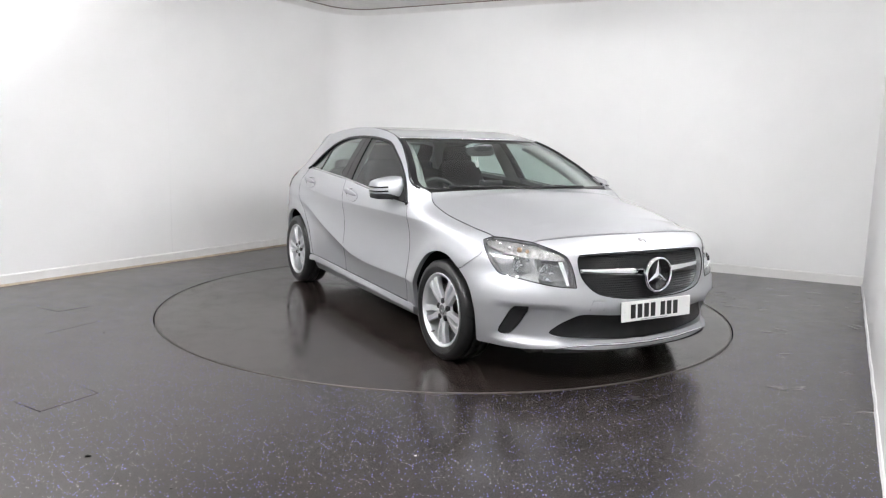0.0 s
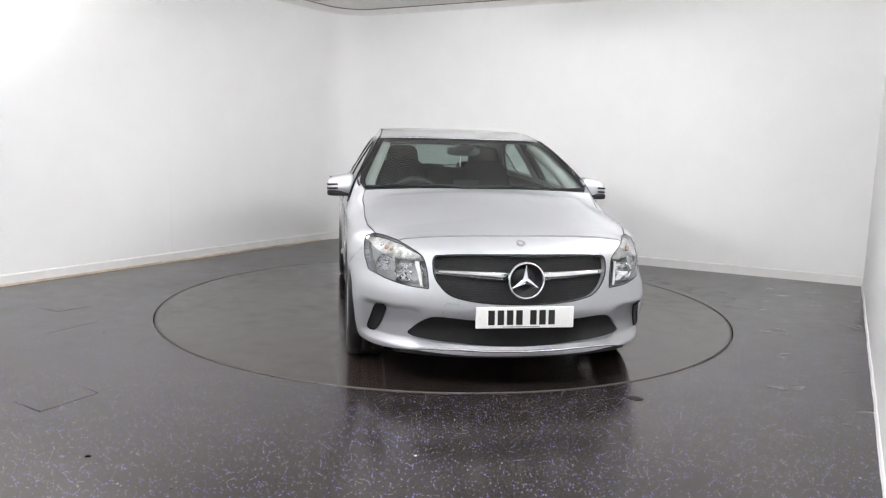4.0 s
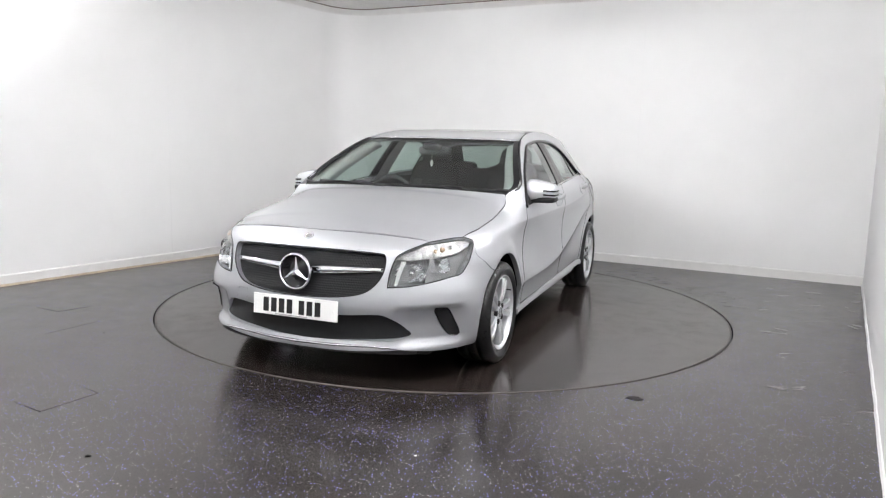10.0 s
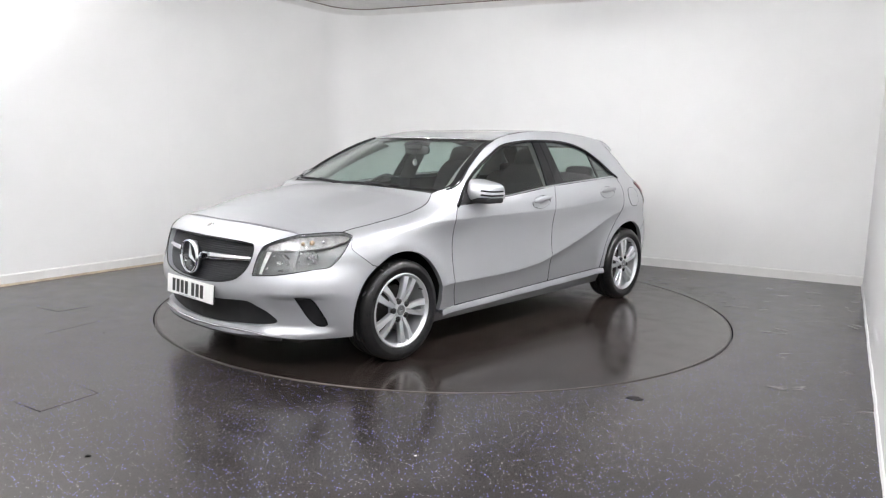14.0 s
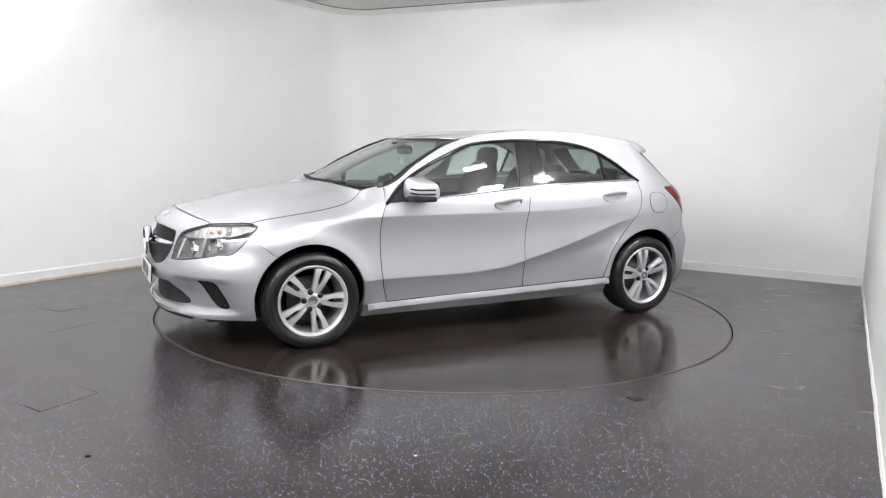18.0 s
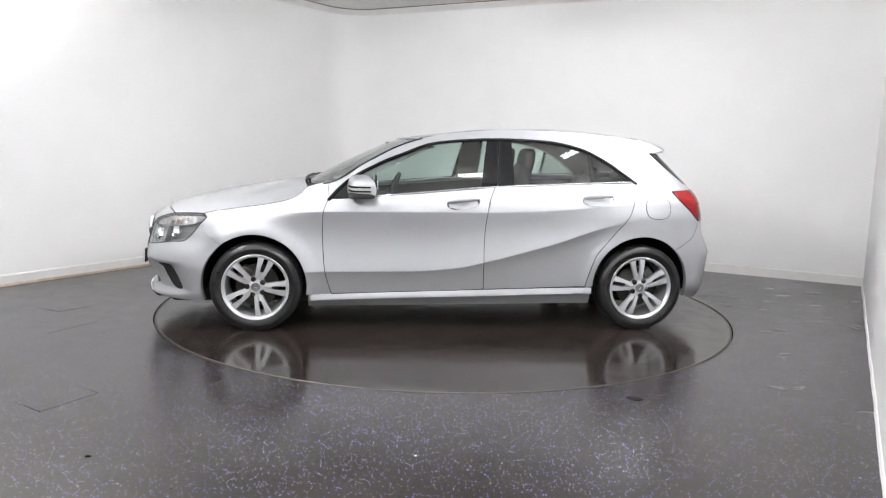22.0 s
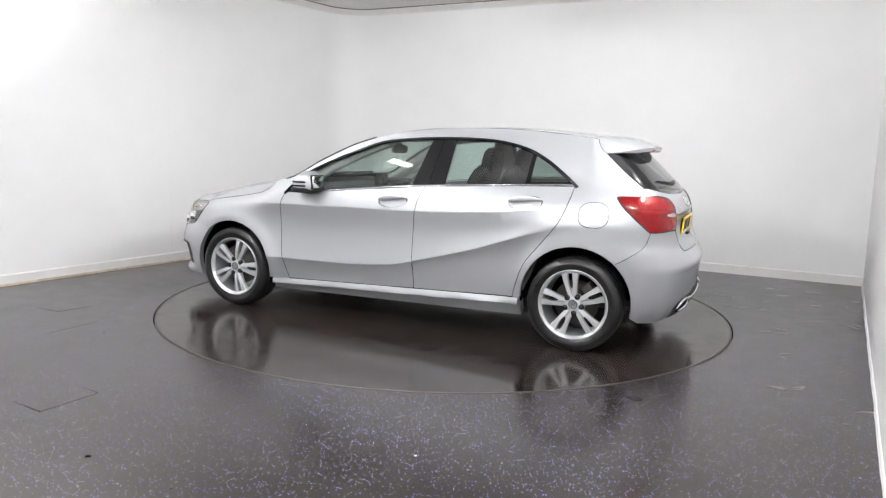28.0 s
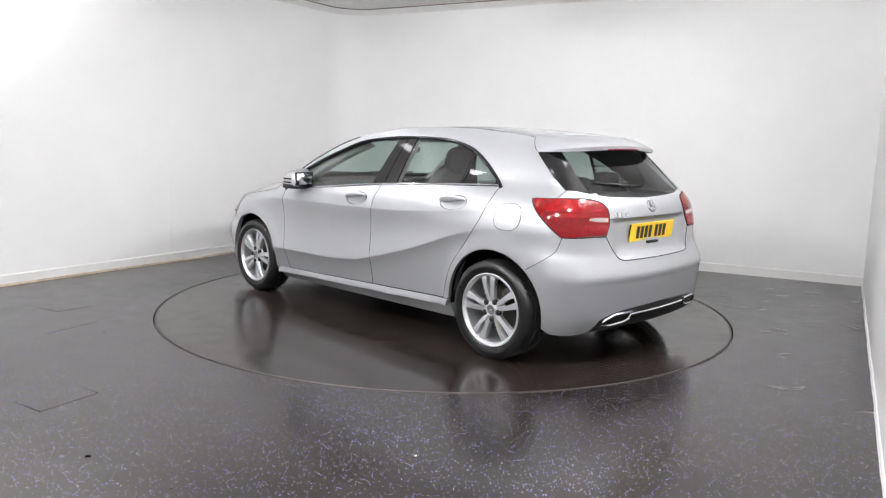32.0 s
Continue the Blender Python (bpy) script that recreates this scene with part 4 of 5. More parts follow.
    tagged(part("intake_mesh", both_sides(studs(lambda y, z: inside_poly(poly2, y, z), 0.36, 0.60, 0.262, 0.41, 0.016, 0.0115, 0.0036, at2)), MESHL, lg, "dark intake mesh", smooth=False), kind="stuff")
    lip = [shell(q_front(y, z), z) + Vector((0.004, 0, 0)) for y, z in ((0.0, 0.232), (0.2, 0.234), (0.38, 0.238), (0.50, 0.234), (0.56, 0.224))]
    part("chrome_lip", both_sides(tube_bm([tuple(p) for p in lip], lambda t: 0.0085 - 0.004 * t, 8)), CHROME, bumper, "thin chrome strip on the splitter")
    lip2 = [shell(q_front(y, 0.208), 0.208) - Vector((0.012, 0, 0.004)) for y in np.linspace(0.0, 0.62, 12)]
    part("splitter_edge", both_sides(tube_bm([tuple(p) for p in lip2], 0.010, 6)), BLACK, bumper)
    # corner slots
    out = S((2.012, 0.448), (1.948, 0.436), (1.895, 0.365), (1.852, 0.285), (1.905, 0.280), (1.957, 0.340), (2.004, 0.418), n=3)
    pair("air_slot", skin(out, 0.003, 0.0, step=0.02, zstep=0.015, relief=scoop), BLACK, bumper, "dark air slot in the bumper corner")
    rimpts = [shell(q, z) + normal_at(q, z) * (scoop(q, z) + 0.003) for q, z in out]
    pair("slot_frame", tube_bm([tuple(p) for p in rimpts], 0.004, 6, True), GLOSS_BLACK, bumper)
    # tow-eye cover
    sq = [shell(q_front(y, z), z) + normal_at(q_front(y, z), z) * 0.0004 for y, z in ((-0.36 + 0.70, 0.432), (-0.36 + 0.70, 0.485), (-0.295 + 0.70, 0.487), (-0.28 + 0.70, 0.432))]
    bm = tube_bm([tuple(p) for p in sq], 0.0016, 5)
    part("tow_cover_seam", mirrored(bm), SHADE, bumper)
    build_plate(car, "number_plate", Vector((2.238, 0, 0.424)), 1, PLATE_W, -3.0)
    # headlights
    out = F(*HL_IN) + F(*HL_LOW) + S(*HL_OUT) + S(*HL_TIP) + S(*HL_TOP)
    for s in (1, -1):
        flip = (lambda b: b) if s > 0 else mirrored
        h = part("headlight", flip(skin(out, 0.002, 0.012, step=0.03)), CLEAR, car, "clear headlight with grey housing and twin reflectors")
        h.visible_shadow = False
        part("housing", flip(skin(out, -0.055, 0.0, step=0.03)), LAMP_GREY, h, "grey lamp housing")
        bm = bmesh.new()
        ring = [(bm.verts.new(shell(q, z) - normal_at(q, z) * 0.004), bm.verts.new(shell(q, z) - normal_at(q, z) * 0.055)) for q, z in out]
        for (a, b), (c, d2) in zip(ring, ring[1:] + ring[:1]):
            if (a.co - c.co).length > 1e-5:
                bm.faces.new((a, c, d2, b))
        part("housing_wall", flip(bm), LAMP_GREY, h)
        rimp = [tuple(shell(q, z) + normal_at(q, z) * 0.001) for q, z in out]
        part("seal", flip(tube_bm(rimp, 0.0028, 6, True)), BLACK, h)
        strip = F((0.645, 0.775), (0.600, 0.752), (0.560, 0.728), (0.535, 0.698)) + F((0.60, 0.698), (0.70, 0.702), (0.78, 0.722)) + S((1.70, 0.757)) + S((1.684, 0.772), (1.702, 0.783)) + S((1.745, 0.784), (1.785, 0.782), (1.85, 0.779))
        part("indicator", flip(skin(strip, -0.020, 0.02, step=0.012, zstep=0.05, relief=lambda q, z: 0.004 * math.sin(q * 420))), STRIP, h, "ribbed indicator reflector")
        for y, z, r in ((0.610, 0.632, 0.062), (0.735, 0.664, 0.052)):
            q = q_front(y, z)
            m = Matrix.Translation(shell(q, z) - normal_at(q, z) * 0.040) @ (normal_at(q, z) * 0.45 + Vector((0.85, 0, 0))).to_track_quat("X", "Z").to_matrix().to_4x4()
            bm = lathe_bm([(0.0, -0.030), (r * 0.3, -0.026), (r * 0.55, -0.015), (r * 0.75, -0.003), (r * 0.9, 0.009), (r, 0.020), (r * 1.05, 0.022), (r * 1.05, -0.01)], 13, "x")
            rnd = random.Random(int(r * 1000))
            wide = 1.3 if r > 0.055 else 1.05
            for v in bm.verts:
                v.co.x += rnd.uniform(-0.0035, 0.0035)
                v.co = Vector((v.co.x, v.co.y * wide, max(-0.72 * r, min(0.85 * r, v.co.z))))
            bm.transform(m)
            part("reflector", flip(bm), REFLECTOR, h, "faceted chrome reflector bowl", smooth=False)
            bm = lathe_bm([(0.0, 0.010), (0.011, 0.008), (0.014, -0.004), (0.013, -0.03)], 16, "x")
            bm.transform(m)
            part("bulb", flip(bm), CHROME, h)
        # a grey fin parts the two bowls, a bright guide runs along the inner edge
        fin = F((0.678, 0.70), (0.692, 0.70), (0.70, 0.575), (0.672, 0.570), n=1)
        part("divider", flip(skin(fin, -0.012, 0.04, step=0.02)), LAMP_GREY, h)
        guide = F((0.530, 0.566), (0.545, 0.568), (0.575, 0.690), (0.552, 0.690), n=1)
        part("light_guide", flip(skin(guide, -0.010, 0.03, step=0.02)), REFLECTOR, h, "bright light guide")
        for k in range(3):
            y, z = 0.70 + 0.028 * k, 0.738 + 0.006 * k
            q = q_front(y, z)
            bm = bmesh.new()
            bmesh.ops.create_icosphere(bm, subdivisions=2, radius=0.015 if k == 1 else 0.011)
            bmesh.ops.translate(bm, verts=bm.verts[:], vec=shell(q, z) - normal_at(q, z) * 0.012)
            part("amber_bulb", flip(bm), AMBER if k < 2 else REFLECTOR, h)


def build_plate(car, name, at, face, material, tilt):
    """A number plate whose writing is shown as plain bars; face: 1 to the front, -1 to the rear."""
    m = Matrix.Translation(at) @ pose(0, 0, 0, 0, tilt, 0 if face > 0 else 180)
    bm = box_bm(-0.004, -0.26, -0.0555, 0.004, 0.26, 0.0555, 0.003, 1)
    bm.transform(m)
    pl = part(name, bm, material, car, "plate with dark plain bars", smooth=False)
    y = -0.195
    for k in range(7):
        bm = box_bm(0.0035, y, -0.038, 0.0052, y + 0.034, 0.038)
        bm.transform(m)
        part("bar", bm, INK, pl, smooth=False)
        y += 0.049 if k != 3 else 0.074
    for yy in (-0.235, 0.235):
        bm = lathe_bm([(0.0, 0.0065), (0.005, 0.006), (0.006, 0.0035)], 12, "x")
        bm.transform(m @ Matrix.Translation((0, yy, 0)))
        part("screw_cap", bm, material, pl)
    bm = box_bm(0.0036, -0.12, -0.050, 0.0046, 0.08, -0.0465)
    bm.transform(m)
    part("small_print", bm, SHADE, pl, smooth=False)
    bm = box_bm(-0.012, -0.255, -0.05, -0.0042, 0.255, 0.05)
    bm.transform(m)
    part("plate_holder", bm, BLACK, pl, smooth=False)
    return pl


def build_rear(car, gate, bumper):
    # lamps
    out = S(*LAMP_LOW) + B((0.70, 0.79), (0.60, 0.79), (0.502, 0.79)) + B(*LAMP_IN) + S((-1.68, 1.0), (-1.594, 0.998))
    up = S((-1.60, 0.990), (-1.63, 0.955), (-1.70, 0.935)) + B((0.66, 0.925), (0.56, 0.925), (0.468, 0.93)) + B((0.468, 0.945), (0.505, 0.978), (0.60, 0.993), (0.70, 0.996)) + S((-1.68, 0.994))
    mid = S((-1.70, 0.925), (-1.74, 0.905)) + B((0.68, 0.898), (0.56, 0.901), (0.47, 0.902)) + B((0.472, 0.916), (0.56, 0.918), (0.68, 0.920))
    white = B((0.615, 0.893), (0.625, 0.882), (0.56, 0.872), (0.478, 0.868), (0.474, 0.892), (0.56, 0.896), n=1)[::-1]
    low = B((0.66, 0.858), (0.56, 0.852), (0.480, 0.850), (0.492, 0.808), (0.56, 0.803), (0.66, 0.805), n=1)
    for s in (1, -1):
        flip = (lambda b: b) if s > 0 else mirrored
        l = part("tail_lamp", flip(skin(out, 0.004, 0.03)), RED, car, "red rear lamp cluster with a clear strip")
        part("upper_section", flip(skin(up, 0.0055, 0.004)), RED_LIT, l, "lighter red indicator section")
        part("light_bar", flip(skin(mid, 0.0065, 0.004)), RED_LIT, l, "lighter red light bar")
        part("brake_section", flip(skin(low, 0.0055, 0.004)), RED_LIT, l, "lighter red brake light")
        part("reversing_light", flip(skin(white, 0.008, 0.006)), CLEAR_WHITE, l, "clear reversing light")
        rimp = [tuple(shell(q, z) + normal_at(q, z) * 0.002) for q, z in out]
        part("seal", flip(tube_bm(rimp, 0.0045, 6, True)), BLACK, l)
    # spoiler over the rear window
    zr, yr = Z_RAIL(-1.385) + 0.002, side_y(-1.385, Z_RAIL(-1.385)) - 0.010
    fore = [Vector((-1.388, yr * k / 16, ROOF_MID(-1.385) + (zr - ROOF_MID(-1.385)) * (k / 16) ** 4.4)) for k in range(17)]
    fore += [shell(q_side(x, z), z) for x, z in spline(SPOILER_SEAM[1:], 5)]
    end = fore[-1]
    aft = [Vector(p) for p in spline([(-1.700, 0.0, 1.312), (-1.694, 0.16, 1.309), (-1.672, 0.33, 1.302), (-1.640, 0.445, 1.294), (-1.575, 0.545, 1.284), tuple(end)], 6)]
    bm = bmesh.new()
    rows, nx, ny = [], 10, 44
    for i in range(nx + 1):
        u = i / nx
        row_t, row_b = [], []
        for k in range(ny + 1):
            t = 2 * k / ny - 1
            a = abs(t) ** 0.9
            p0, p1 = run_at(fore, a), run_at(aft, a)
            p = p0 + (p1 - p0) * u + Vector((0, 0.3 * a ** 3, 1)) * (0.075 * u * (1 - u) * (p1 - p0).length / 0.31)
            low = p - Vector((-0.006, 0, 0.024)) * (1 - a ** 5) - Vector((0, 0.001, 0.001))
            for row, v in ((row_t, p), (row_b, low)):
                row.append(bm.verts.new((v.x, math.copysign(v.y, t) if t else 0.0, v.z)))
        rows.append((row_t, row_b))
    for (a, ab), (b, bb) in zip(rows, rows[1:]):
        for k in range(ny):
            bm.faces.new((a[k], b[k], b[k + 1], a[k + 1]))
            bm.faces.new((ab[k], ab[k + 1], bb[k + 1], bb[k]))
    for k in range(ny):
        bm.faces.new((rows[-1][0][k], rows[-1][1][k], rows[-1][1][k + 1], rows[-1][0][k + 1]))
    bmesh.ops.remove_doubles(bm, verts=bm.verts[:], dist=0.0003)
    bmesh.ops.recalc_face_normals(bm, faces=bm.faces[:])
    for e in bm.edges:
        if len(e.link_faces) == 2 and e.calc_face_angle(0) > 0.7:
            e.smooth = False
    sp = part("roof_spoiler", bm, PAINT, gate, "silver roof spoiler")
    pts = [(-1.690 + 0.006 * (y / 0.16) ** 2, y, 1.291 - 0.003 * (y / 0.16) ** 2) for y in np.linspace(-0.19, 0.19, 9)]
    part("brake_light", tube_bm(pts, 0.007, 8), RED, sp, "high brake light")
    # badge, letters, handle, wiper
    b = part("badge", lathe_bm([(0.030, 0.0), (0.030, 0.006), (0.034, 0.009), (0.040, 0.006), (0.041, 0.0)], 36, "x"), CHROME, gate, "small round chrome badge")
    p, n = shell(RC + 1e-6, 0.945), normal_at(RC + 0.01, 0.945)
    m = Matrix.Translation(p + n * 0.001) @ n.to_track_quat("X", "Z").to_matrix().to_4x4()
    b.matrix_basis = m
    for k in range(3):
        a = math.radians(90 + 120 * k)
        bm = tube_bm([(0.004, 0, 0), (0.005, 0.032 * math.cos(a), 0.032 * math.sin(a))], lambda t: 0.0065 - 0.004 * t, 6)
        part("badge_arm", bm, CHROME, b)
    for k in range(4):
        y = 0.395 - k * 0.036
        q = q_rear(y, 0.905)
        c, nn = shell(q, 0.905), normal_at(q, 0.905)
        bm = box_bm(0, -0.012, -0.013, 0.004, 0.012, 0.013, 0.001, 1)
        bm.transform(Matrix.Translation(c) @ nn.to_track_quat("X", "Z").to_matrix().to_4x4())
        part("chrome_bar", bm, CHROME, gate, smooth=False)
    crease = [tuple(shell(q_rear(y, 0.885), 0.885) + normal_at(q_rear(y, 0.885), 0.885) * 0.001) for y in np.linspace(0.44, 0.0, 12)]
    part("gate_ledge", both_sides(tube_bm(crease, 0.004, 6)), SHADE, gate)
    build_plate(car, "rear_number_plate", Vector((-1.918, 0, 0.792)), -1, PLATE_Y, 6.0)
    part("gate_handle", box_bm(-1.940, -0.05, 0.718, -1.905, 0.07, 0.734, 0.004), BLACK, gate, "black tailgate handle")
    part("wiper", tube_bm([(-1.80, -0.05, 1.07), (-1.815, 0.02, 1.062), (-1.795, 0.22, 1.075), (-1.755, 0.44, 1.09)], lambda t: 0.012 - 0.007 * t, 6), BLACK, gate, "black rear wiper")
    # diffuser with two exhaust trims
    out = B((0.0, 0.358), (0.40, 0.343), (0.573, 0.303), (0.63, 0.235)) + B((0.55, 0.236), (0.3, 0.238), (0.0, 0.236))
    part("diffuser", skin(out, -0.004, 0.0, both=True), BLACK, bumper, "black rear diffuser")
    for s in (1, -1):
        flip = (lambda b_: b_) if s > 0 else mirrored
        loop = [(0.325, 0.334), (0.34, 0.292), (0.39, 0.278), (0.50, 0.270), (0.572, 0.276), (0.556, 0.306), (0.48, 0.332)]
        run = [shell(q_rear(y, z), z) + normal_at(q_rear(y, z), z) * 0.004 for y, z in loop]
        part("exhaust_trim", flip(tube_bm([tuple(p) for p in run], 0.0085, 8, True)), CHROME, bumper, "chrome exhaust trim")
        bm = bmesh.new()
        bm.faces.new([bm.verts.new(p - Vector((-0.03, 0, 0))) for p in run])
        part("exhaust_mouth", flip(bm), BLACK, bumper)
    strip = [tuple(shell(q_rear(y, 0.318), 0.318) + normal_at(q_rear(y, 0.318), 0.318) * 0.002) for y in np.linspace(0.335, 0.0, 10)]
    part("chrome_strip", both_sides(tube_bm(strip, 0.0075, 8)), CHROME, bumper, "chrome strip between the exhausts")


ROOF_MID = curve((0.335, 1.334), (0.19, 1.357), (-0.017, 1.383), (-0.348, 1.412), (-0.68, 1.425), (-1.1, 1.408), (-1.39, 1.378))


def roof_bm(drop=0.0, nx=44, ny=28):
    """The roof between its rails, with a bowed front edge."""
    bm = bmesh.new()
    rows = []
    for i in range(nx + 1):
        u = i / nx
        xe, xc = 0.215 + (-1.385 - 0.215) * u, 0.335 + (-1.385 - 0.335) * u
        ze, ye = Z_RAIL(xe) + 0.002, side_y(xe, Z_RAIL(xe)) - 0.012
        zc = ROOF_MID(xc)
        rows.append([bm.verts.new((xc + (xe - xc) * abs(t) ** 2.2, ye * t, zc + (ze - zc) * abs(t) ** 4.4 - drop)) for t in (2 * k / ny - 1 for k in range(ny + 1))])
    for a, b in zip(rows, rows[1:]):
        for k in range(ny):
            bm.faces.new((a[k], b[k], b[k + 1], a[k + 1]))
    bmesh.ops.recalc_face_normals(bm, faces=bm.faces[:])
    return bm


BON_MID = curve((2.03, 0.820), (1.95, 0.844), (1.846, 0.874), (1.633, 0.921), (1.42, 0.960), (1.208, 0.994), (1.05, 1.010))


def run_at(run, s):
    """The point at the share s of a run's length."""
    l = [0.0]
    for a, b in zip(run, run[1:]):
        l.append(l[-1] + (b - a).length)
    return Vector([float(np.interp(s * l[-1], l, [p[i] for p in run])) for i in range(3)])


def bonnet_bm(ns=64, nt=48):
    side = [shell(q_side(x, z), z) for x, z in spline(moved(BONNET_EDGE, 0, 0.002)[::-1], 8)]
    side += [shell(q_side(x, z), z) for x, z in spline(moved(HL_TOP, 0, 0.004), 4)]
    side += [shell(q_front(y, z), z) for y, z in ((0.661, 0.785), (0.651, 0.784))]
    side = [p - Vector((0, 0.003, 0)) for p in side]
    nose = [shell(q_front(y, z), z) for y, z in spline([(0.651, 0.784), (0.60, 0.796), (0.45, 0.812), (0.25, 0.821), (0.0, 0.823)], 8)][::-1]
    yb = side[0].y
    back = [Vector((1.066 + (side[0].x - 1.066) * (y / yb) ** 2, y, 1.008 + (side[0].z - 1.008) * (y / yb) ** 2)) for y in np.linspace(0, yb, 20)]
    e0, e1 = side[0], side[-1]
    rows = []
    bm = bmesh.new()
    for i in range(ns + 1):
        s = i / ns
        rows.append([])
        E = run_at(side, s)

        def coons(t):
            a = abs(t)
            R, N = run_at(back, a), run_at(nose, a)
            M0, M1 = back[0], nose[0]
            mid = M0 + (M1 - M0) * s
            edge = E
            base = mid + (edge - mid) * a
            lin_r, lin_n = M0 + (e0 - M0) * a, M1 + (e1 - M1) * a
            return base + (R - lin_r) * (1 - s) + (N - lin_n) * s
        c0 = coons(0.0)
        target = BON_MID(c0.x)
        for k in range(nt + 1):
            t = 2 * k / nt - 1
            p = coons(t)
            a = abs(t)
            # fill the crown up to the middle's height
            p.z += (target - c0.z) * (1 - a ** 2)
            p.z += (c0.z - E.z) * (a - a ** 2) * 0.45
            # a flat top that bends down along two ridges near the edges
            bend = 0.36 * (a / 0.78) ** 2 if a < 0.78 else 0.36 + 0.64 * (a - 0.78) / 0.22
            w = smooth01(0.0, 0.16, s) * smooth01(0.78, 0.42, s)
            p.z += (target + (E.z - target) * bend - p.z) * w
            p.y = math.copysign(p.y, t)
            rows[-1].append(bm.verts.new(p))
    for a, b in zip(rows, rows[1:]):
        for k in range(nt):
            bm.faces.new((a[k], b[k], b[k + 1], a[k + 1]))
    bmesh.ops.recalc_face_normals(bm, faces=bm.faces[:])
    normals = {v: Vector((0, 0, 1)) for v in bm.verts}
    bm.normal_update()
    if sum(f.normal.z for f in bm.faces) < 0:
        bmesh.ops.reverse_faces(bm, faces=bm.faces[:])
    hem(bm, normals, 0.016, False)
    return bm


def screen_point(u, t):
    """A point of the windscreen: u from the bottom to the top, t across."""
    xe = 0.90 + (0.222 - 0.90) * u
    ze = Z_RAIL(xe) - 0.004
    ye = side_y(xe, ze) - 0.010
    xc, zc = 1.06 + (0.342 - 1.06) * u, 0.990 + (1.333 - 0.990) * (u + 0.20 * u * (1 - u))
    a, b = abs(t) ** 2.2, abs(t) ** (2.2 + 2.2 * u)
    return Vector((xc + (xe - xc) * a, ye * t, zc + (ze - zc) * b))


def screen_patch(u0, u1, t0, t1, lift=0.0, nu=20, nt=24):
    bm = bmesh.new()
    rows = [[bm.verts.new(screen_point(u0 + (u1 - u0) * i / nu, t0 + (t1 - t0) * k / nt) + Vector((lift * 0.6, 0, lift))) for k in range(nt + 1)] for i in range(nu + 1)]
    for a, b in zip(rows, rows[1:]):
        for k in range(nt):
            bm.faces.new((a[k], b[k], b[k + 1], a[k + 1]))
    bmesh.ops.recalc_face_normals(bm, faces=bm.faces[:])
    return bm


def build_screen(car):
    w = part("windscreen", screen_patch(0, 1, -1, 1), GLASS, car, "green-tinted windscreen with a black border")
    w.visible_shadow = False
    for args in ((0.965, 1.0, -1, 1), (0.0, 0.05, -1, 1), (0.05, 0.965, 0.945, 1.0), (0.05, 0.965, -1.0, -0.945)):
        part("screen_border", screen_patch(*args, lift=0.002), GLOSS_BLACK, w, "black glass border")
    rim = [screen_point(u, 1.0) + Vector((0.0, 0.004, 0.003)) for u in np.linspace(0, 1, 24)]
    pair("pillar_seal", tube_bm([tuple(p) for p in rim], 0.008, 6), BLACK, w)
    top = [screen_point(1.0, t) + Vector((-0.008, 0, 0.002)) for t in np.linspace(-0.98, 0.98, 24)]
    part("top_seal", tube_bm([tuple(p) for p in top], 0.006, 6), CHROME, w, "bright strip along the roof edge")
    # scuttle between bonnet and screen
    bm = bmesh.new()
    rows = []
    for t in np.linspace(-1, 1, 25):
        a = screen_point(0.02, t)
        y = 0.80 * t
        b = Vector((1.078 - 0.066 * t * t, y * 0.95, 0.994 - 0.024 * t * t))
        rows.append((bm.verts.new(a), bm.verts.new((a + b) / 2 - Vector((0, 0, 0.012))), bm.verts.new(b)))
    for a, b in zip(rows, rows[1:]):
        bm.faces.new((a[0], a[1], b[1], b[0]))
        bm.faces.new((a[1], a[2], b[2], b[1]))
    part("scuttle", bm, BLACK, car, "black plastic scuttle panel")
    for t0, t1 in ((0.60, -0.12), (-0.02, -0.78)):
        pts = [screen_point(0.015 + 0.04 * k / 8 * (1 - k / 8) * 4 * 0.3, t0 + (t1 - t0) * k / 8) + Vector((0.012, 0, 0.018)) for k in range(9)]
        wp = part("wiper", tube_bm([tuple(p) for p in pts], 0.009, 6), BLACK, car, "black windscreen wiper")
        p0 = screen_point(0.0, t0) + Vector((0.03, 0, 0.0))
        part("wiper_arm", tube_bm([tuple(p0), tuple((p0 + pts[4]) / 2 + Vector((0, 0, 0.014))), tuple(pts[4] + Vector((0, 0, 0.008)))], 0.008, 6), BLACK, wp)


